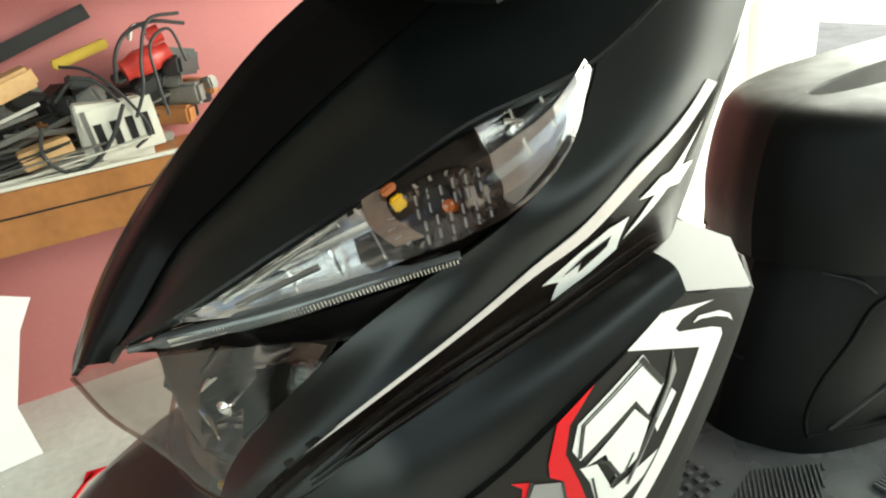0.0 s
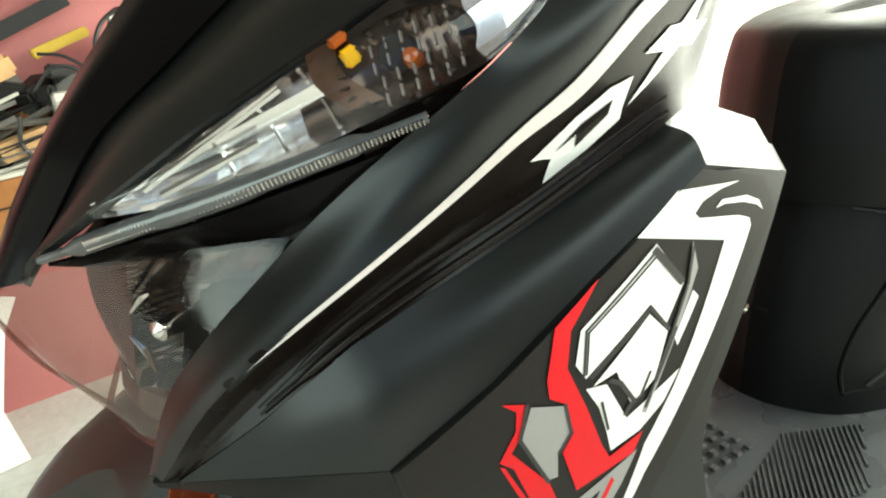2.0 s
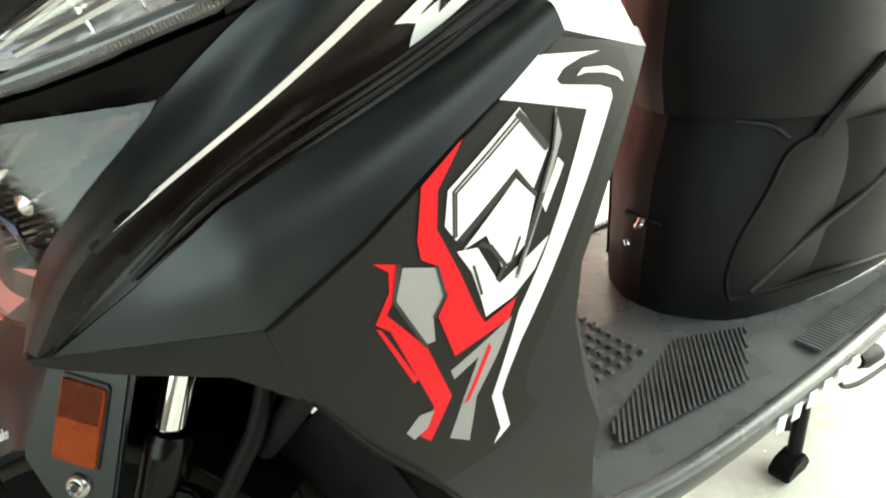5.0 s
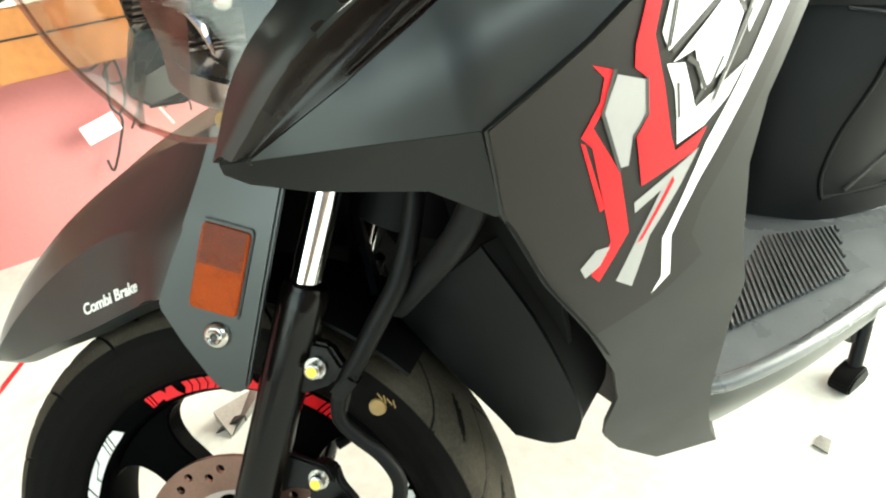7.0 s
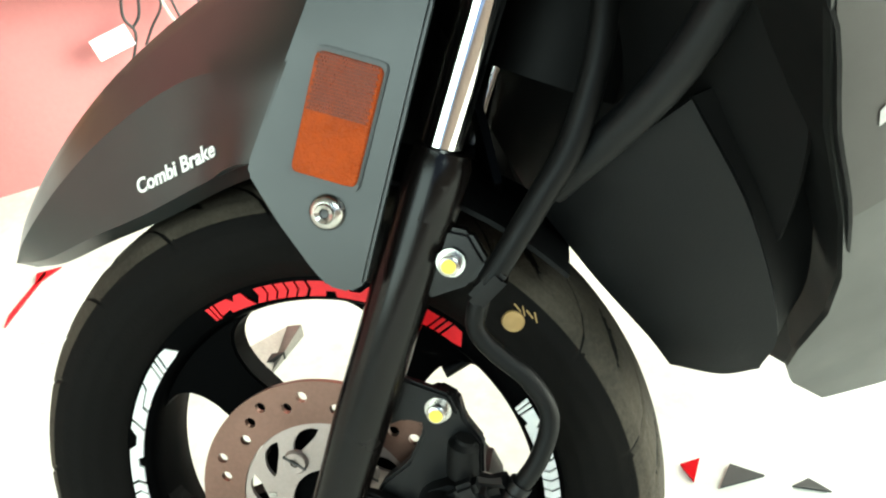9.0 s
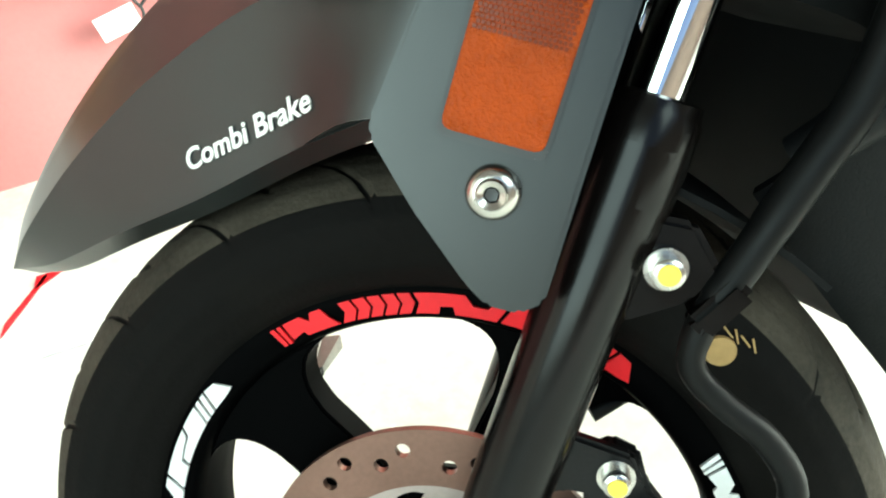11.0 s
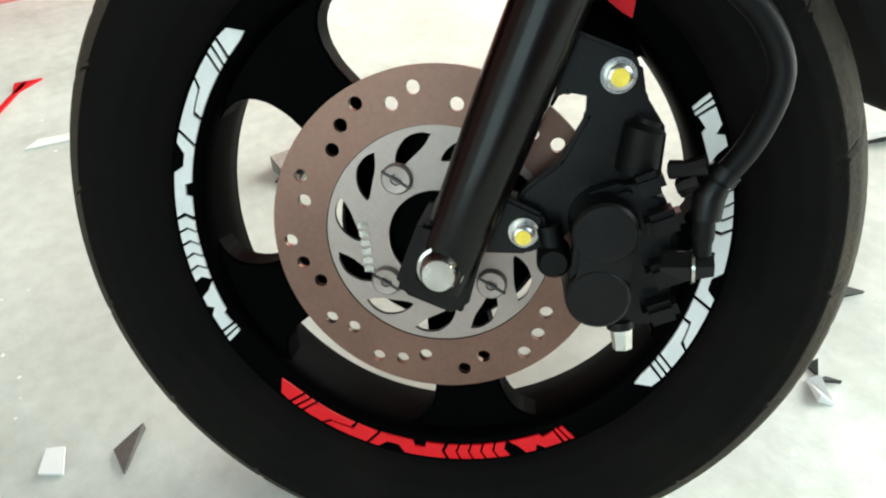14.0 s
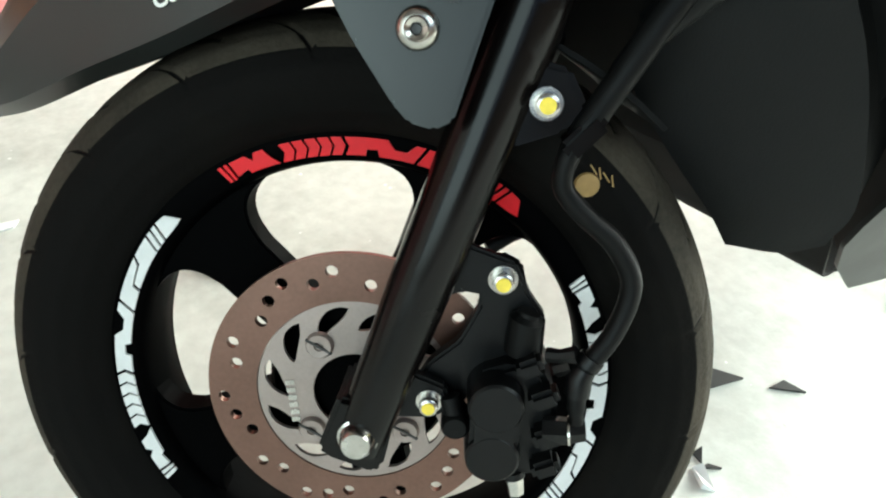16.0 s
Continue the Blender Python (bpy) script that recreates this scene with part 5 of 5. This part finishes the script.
bpy.context.view_layer.update()
tme = bpy.data.meshes.new_from_object(tob.evaluated_get(bpy.context.evaluated_depsgraph_get()))
bpy.data.objects.remove(tob)
tme.materials.append(WHITE)
tx = max(v.co.x for v in tme.vertices)
A0, A1 = Vector((-0.063, -0.0530, 0.2562)), Vector((0.010, -0.0740, 0.2748))
ux = (A1 - A0).normalized()
up = Vector((-0.05, 0.13, 1.0))
uz = (up - ux * up.dot(ux)).normalized()
uy = uz.cross(ux)
s_ = (A1 - A0).length / tx
place_m = Matrix.Translation(A0) @ Matrix((ux, uz, -uy)).transposed().to_4x4() @ Matrix.Diagonal((s_, s_ * 0.88, 1, 1))
for v in tme.vertices:
    q = place_m @ Vector((v.co.x, v.co.y, 0))
    hit = fender_face.ray_cast(Vector((q.x, -0.5, q.z)), Vector((0, 1, 0)))[0]
    lift = 0.0012 if v.co.z > 0 else 0.0002
    v.co = Vector((q.x, (hit.y if hit else q.y) - lift, q.z))
let = new("lettering", tme)
let.parent = fender
tagged(let, "white lettering on the fender")

# ---- shelf, tools and scraps ----
shelf = empty("shelf", "varnished wooden wall shelf loaded with tools and scrap", "shelf")
part("shelf_board", box(-0.35, 1.30, 0.592, 2.2, 0.185, 0.018, 0.002), WOOD, shelf)
part("fascia", box(-0.35, 1.203, 0.533, 2.2, 0.020, 0.142, 0.003), WOOD, shelf, "varnished brown front board")
part("fascia_groove", box(-0.35, 1.1925, 0.545, 2.2, 0.003, 0.004), INK, shelf)
for x in (-1.2, -0.4, 0.4):
    part("shelf_bracket", box(x, 1.30, 0.50, 0.03, 0.17, 0.14, 0.003), WOOD, shelf)
slab("upper_ledge", -1.6, 0.75, 1.25, 1.392, 0.985, 1.06, PINK, "pink painted concrete ledge above the shelf", "ledge")


def rod(name, a, b, r, material, label, cat, seg=8):
    return thing(name, tube([a, b], r, seg), material, label, cat)


def block(name, c, s, rz, ry, material, label, cat, bevel=0.003):
    return thing(name, box(0, 0, 0, *s, bevel), material, label, cat, pose(*c, 0, ry, rz))


block("metal_bar", (0.0, 1.365, 0.885), (0.30, 0.012, 0.034), 0, -18, JUNK_BLACK, "dark flat metal bar leaning on the pink wall", "bar", 0.001)
block("sanding_block", (-0.08, 1.27, 0.80), (0.16, 0.09, 0.045), 8, -16, PALE, "pale wooden block on a pile of tools", "block", 0.008)
block("wood_offcut", (-0.03, 1.235, 0.660), (0.11, 0.06, 0.040), 6, -10, PALE, "pale wooden offcut lying on the shelf", "block", 0.004)
block("plastic_box", (0.115, 1.28, 0.675), (0.15, 0.12, 0.135), 4, 4, PLATE, "off-white plastic box standing on the shelf", "box", 0.004)
plate = block("number_plate", (0.135, 1.216, 0.680), (0.16, 0.004, 0.115), 3, -4, PLATE, "off-white plate with dark bars leaning on the box", "plate", 0.001)
for k in range(4):
    part("dark_bar", box(-0.048 + 0.034 * k, -0.0030, -0.004, 0.017, 0.0015, 0.055), INK, plate, "plain dark bar where characters stand")
part("plate_edge", box(-0.068, -0.0035, 0, 0.010, 0.003, 0.115), JUNK_GREY, plate)
random.seed(4)
for k in range(44):
    x = -0.60 + 0.74 * random.random()
    y, z = 1.235 + 0.10 * random.random(), 0.612 + 0.13 * random.random() * (1 - abs(x + 0.15))
    L_ = 0.06 + 0.11 * random.random()
    a = radians(random.uniform(-28, 12))
    rod("metal_strip", (x - L_ * math.cos(a), y, max(0.606, z - L_ * math.sin(a) * -0.5)), (x + L_ * math.cos(a), y + random.uniform(-0.02, 0.02), max(0.606, z - L_ * math.sin(a))), random.uniform(0.003, 0.008), random.choice((JUNK_GREY, JUNK_GREY, JUNK_BLACK, JUNK_BLACK, JUNK_GREY, PLATE)), "thin metal strip in a heap of scrap", "strip", 6)
for k in range(46):
    x = -0.55 + 0.90 * random.random()
    z = 0.625 + (0.17 if x < 0.12 else 0.20) * random.random()
    s = 0.025 + 0.035 * random.random()
    block("tool_part", (x, 1.29 + 0.05 * random.random(), z), (s * 1.7, s, s * 0.9), random.uniform(-50, 50), random.uniform(-30, 30), random.choice((JUNK_BLACK, JUNK_BLACK, JUNK_BLACK, JUNK_GREY)), "dark tool part in a heap on the shelf", "tool", s * 0.15)
for k in range(60):
    x = -0.60 + 0.98 * random.random()
    s = 0.02 + 0.035 * random.random()
    block("tool_part", (x, 1.325 + 0.04 * random.random(), 0.615 + 0.16 * random.random()), (s * 2.2, s, s), random.uniform(-50, 50), random.uniform(-40, 40), random.choice((JUNK_BLACK, JUNK_BLACK, JUNK_BLACK, JUNK_GREY, WOOD)), "dark tool part in a heap on the shelf", "tool", s * 0.15)
for k in range(12):
    x = -0.30 + 0.38 * random.random()
    block("metal_sheet", (x, 1.215 + 0.05 * random.random(), 0.61 + 0.055 * random.random()), (0.20 + 0.12 * random.random(), 0.05, 0.0035), random.uniform(-6, 6), random.uniform(-14, 4), random.choice((JUNK_GREY, PLATE, JUNK_BLACK)), "thin sheet lying in the scrap heap", "sheet", 0.001)
block("shelf_edging", (-0.35, 1.196, 0.6085), (2.2, 0.018, 0.008), 0, 0, PLATE, "cream edging strip along the shelf", "edging", 0.002)
block("yellow_level", (0.10, 1.335, 0.842), (0.13, 0.03, 0.022), 6, -14, JUNK_YELLOW, "yellow plastic strip on the tool heap", "strip", 0.004)
thing("red_grinder", tube([(0.175, 1.27, 0.795), (0.235, 1.275, 0.812), (0.285, 1.28, 0.825)], [0.024, 0.030, 0.020], 16, 4), JUNK_RED, "red power tool on top of the heap", "tool")
thing("red_tool", tube([(0.245, 1.265, 0.858), (0.275, 1.265, 0.868)], 0.020, 14), JUNK_RED, "small red plastic knob on the heap", "knob")
thing("bright_clamp", tube([(0.205, 1.255, 0.862), (0.215, 1.25, 0.885), (0.235, 1.25, 0.89), (0.24, 1.252, 0.868)], 0.006, 8, 4), CHROME, "bright metal clamp among the tools", "clamp")
for path, r in (([(-0.02, 1.20, 0.72), (-0.035, 1.20, 0.66), (0.0, 1.195, 0.615), (0.06, 1.195, 0.625), (0.11, 1.20, 0.67), (0.15, 1.20, 0.735)], 0.0045),
                ([(0.15, 1.22, 0.78), (0.165, 1.21, 0.84), (0.20, 1.22, 0.88), (0.26, 1.23, 0.895), (0.33, 1.25, 0.88)], 0.0045),
                ([(0.17, 1.205, 0.70), (0.20, 1.20, 0.76), (0.215, 1.205, 0.83), (0.25, 1.21, 0.90), (0.32, 1.23, 0.905)], 0.004),
                ([(0.05, 1.25, 0.83), (0.10, 1.23, 0.815), (0.15, 1.21, 0.76), (0.19, 1.20, 0.67), (0.15, 1.195, 0.635)], 0.0035),
                ([(0.24, 1.21, 0.69), (0.235, 1.205, 0.77), (0.24, 1.205, 0.85), (0.29, 1.22, 0.875), (0.31, 1.22, 0.80)], 0.0035),
                ([(0.02, 1.24, 0.76), (0.07, 1.225, 0.80), (0.12, 1.22, 0.78), (0.16, 1.22, 0.70)], 0.004)):
    thing("power_cable", tube(path, r, 8, 6), JUNK_BLACK, "black power cable looped over the tools", "cable")

for k, (x0, x1, z0, z1, y, r) in enumerate(((-0.50, 0.08, 0.606, 0.622, 1.205, 0.005), (-0.45, 0.10, 0.616, 0.640, 1.215, 0.006), (-0.30, 0.085, 0.607, 0.613, 1.196, 0.004), (-0.52, -0.02, 0.64, 0.745, 1.23, 0.006), (-0.50, -0.01, 0.62, 0.760, 1.245, 0.005), (-0.48, -0.03, 0.60, 0.715, 1.215, 0.008))):
    rod("long_strip", (x0, y, z0), (x1, y + 0.02, z1), r, JUNK_GREY if k % 2 else PLATE, "long pale metal strip lying along the shelf", "strip", 4)

# cables and card hanging under the shelf
for k, path in enumerate(([(0.22, 1.37, 0.50), (0.17, 1.36, 0.465), (0.145, 1.36, 0.435), (0.175, 1.36, 0.42), (0.215, 1.365, 0.45), (0.22, 1.37, 0.49)],
                          [(0.225, 1.37, 0.50), (0.265, 1.36, 0.44), (0.295, 1.36, 0.40), (0.315, 1.36, 0.345)],
                          [(0.22, 1.37, 0.49), (0.205, 1.36, 0.40), (0.19, 1.36, 0.33), (0.205, 1.36, 0.29), (0.18, 1.36, 0.23), (0.165, 1.36, 0.20), (0.145, 1.362, 0.17), (0.14, 1.362, 0.20)],
                          [(0.225, 1.37, 0.48), (0.235, 1.36, 0.40), (0.225, 1.36, 0.33), (0.20, 1.36, 0.30)])):
    thing("hanging_wire", tube(path, 0.0035, 8, 6), JUNK_BLACK, "thin black wire hanging on the pink wall", "wire")
for path, m_ in (([(0.285, 1.372, 0.47), (0.295, 1.36, 0.409), (0.349, 1.36, 0.352), (0.373, 1.36, 0.292), (0.373, 1.36, 0.265)], JUNK_BLACK), ([(0.28, 1.372, 0.47), (0.287, 1.36, 0.411), (0.300, 1.36, 0.350), (0.314, 1.36, 0.288)], JUNK_BLACK),
                 ([(0.27, 1.372, 0.46), (0.201, 1.36, 0.409), (0.210, 1.36, 0.378), (0.251, 1.36, 0.386), (0.275, 1.365, 0.44)], JUNK_BLACK), ([(0.275, 1.37, 0.45), (0.268, 1.362, 0.40), (0.277, 1.36, 0.341), (0.243, 1.36, 0.295), (0.219, 1.36, 0.26)], JUNK_BLACK),
                 ([(0.272, 1.37, 0.44), (0.276, 1.362, 0.369), (0.290, 1.36, 0.313), (0.320, 1.36, 0.245)], PLATE)):
    thing("hanging_wire", tube(path, 0.0032, 8, 6), m_, "thin wire hanging loosely on the pink wall", "wire")
block("white_tag", (0.150, 1.352, 0.283), (0.085, 0.004, 0.048), 0, -14, PAPER, "white card tag hanging from wires on the wall", "tag", 0.001)

# white board leaning against the wall
bm = loft([[(-0.62, 1.10, 0.004), (-0.45, 1.095, 0.004), (-0.245, 1.12, 0.004)], [(-0.60, 1.17, 0.12), (-0.44, 1.16, 0.13), (-0.265, 1.18, 0.11)], [(-0.58, 1.24, 0.26), (-0.42, 1.225, 0.27), (-0.210, 1.245, 0.265)], [(-0.56, 1.30, 0.42), (-0.36, 1.285, 0.40), (-0.170, 1.300, 0.318)]], 3, 3, 0.004, (0, -1, 0.4))
thing("white_board", bm, PAPER, "crumpled white board leaning on the pink wall", "board")


# scraps on the floor
def scrap(x, y, w, d, rz, material, label, tri=False, curl=0.0, cat="scrap"):
    pts = [(-w / 2, -d / 2), (w / 2, -d * 0.1), (-w * 0.1, d / 2)] if tri else [(-w / 2, -d / 2), (w * 0.42, -d * 0.4), (w / 2, d * 0.35), (-w * 0.3, d / 2)]
    bm = bmesh.new()
    lo = [bm.verts.new((a, b, 0.001)) for a, b in pts]
    hi = [bm.verts.new((a, b, 0.0035 + curl * (i % 2))) for i, (a, b) in enumerate(pts)]
    bm.faces.new(lo[::-1])
    bm.faces.new(hi)
    for i in range(len(pts)):
        j = (i + 1) % len(pts)
        bm.faces.new((lo[i], lo[j], hi[j], hi[i]))
    return thing("floor_scrap", bm, material, label, cat, pose(x, y, 0, 0, 0, rz))


scrap(-0.190, 0.912, 0.165, 0.010, 56, RED, "thin red vinyl strip lying on the concrete")
scrap(-0.150, 0.968, 0.060, 0.036, 20, RED, "red vinyl corner lying on the concrete", True)
scrap(-0.145, 0.755, 0.085, 0.022, -12, PAPER, "white paper strip lying on the concrete")
scrap(0.440, -0.070, 0.055, 0.032, -35, JUNK_BLACK, "dark triangular plastic offcut on the concrete", True, 0.001)
scrap(0.490, -0.128, 0.040, 0.018, -60, JUNK_BLACK, "dark vinyl offcut on the concrete", True, 0.001)
scrap(0.306, -0.133, 0.030, 0.012, 60, PAPER, "white curled paper bit on the concrete", False, 0.008)
scrap(0.329, -0.113, 0.020, 0.012, 20, JUNK_BLACK, "small dark offcut on the concrete", True, 0.002)
scrap(0.325, -0.130, 0.022, 0.007, -50, JUNK_BLACK, "small dark offcut on the concrete", True, 0.002)
scrap(0.762, 0.065, 0.12, 0.030, -28, JUNK_BLACK, "crumpled dark foil on the concrete", True, 0.010)
scrap(-0.215, 0.18, 0.045, 0.022, 40, JUNK_GREY, "grey torn offcut beside the tyre", True, 0.006)
scrap(-0.27, 0.205, 0.03, 0.02, 70, PAPER, "small white paper bit on the concrete")
scrap(0.405, -0.03, 0.030, 0.024, 10, RED, "red vinyl bit on the concrete", True, 0.006)
scrap(0.105, 0.49, 0.10, 0.05, 30, JUNK_GREY, "crumpled clear film on the concrete", False, 0.02)
scrap(0.085, 0.474, 0.05, 0.03, -20, JUNK_BLACK, "dark crumpled film on the concrete", True, 0.012)
scrap(0.084, 0.40, 0.018, 0.010, 40, mat("teal_vinyl", (0.02, 0.35, 0.45), 0.4), "small teal bit on the concrete", True)
scrap(0.738, -0.155, 0.030, 0.022, 15, JUNK_GREY, "small grey washer on the concrete")
random.seed(11)
chips = bmesh.new()
for k in range(260):
    x, y, s = random.uniform(-0.9, 1.1), random.uniform(-0.4, 1.3), random.uniform(0.0008, 0.0035)
    a = random.random() * 6.28
    vs = [chips.verts.new((x + s * math.cos(a + t) * random.uniform(0.6, 1.4), y + s * math.sin(a + t), 0.0015)) for t in (0, 1.7, 3.3, 4.9)]
    chips.faces.new(vs)
tagged(part("floor_chips", chips, PAPER, None), "tiny pale chips strewn over the concrete", "debris", kind="stuff")
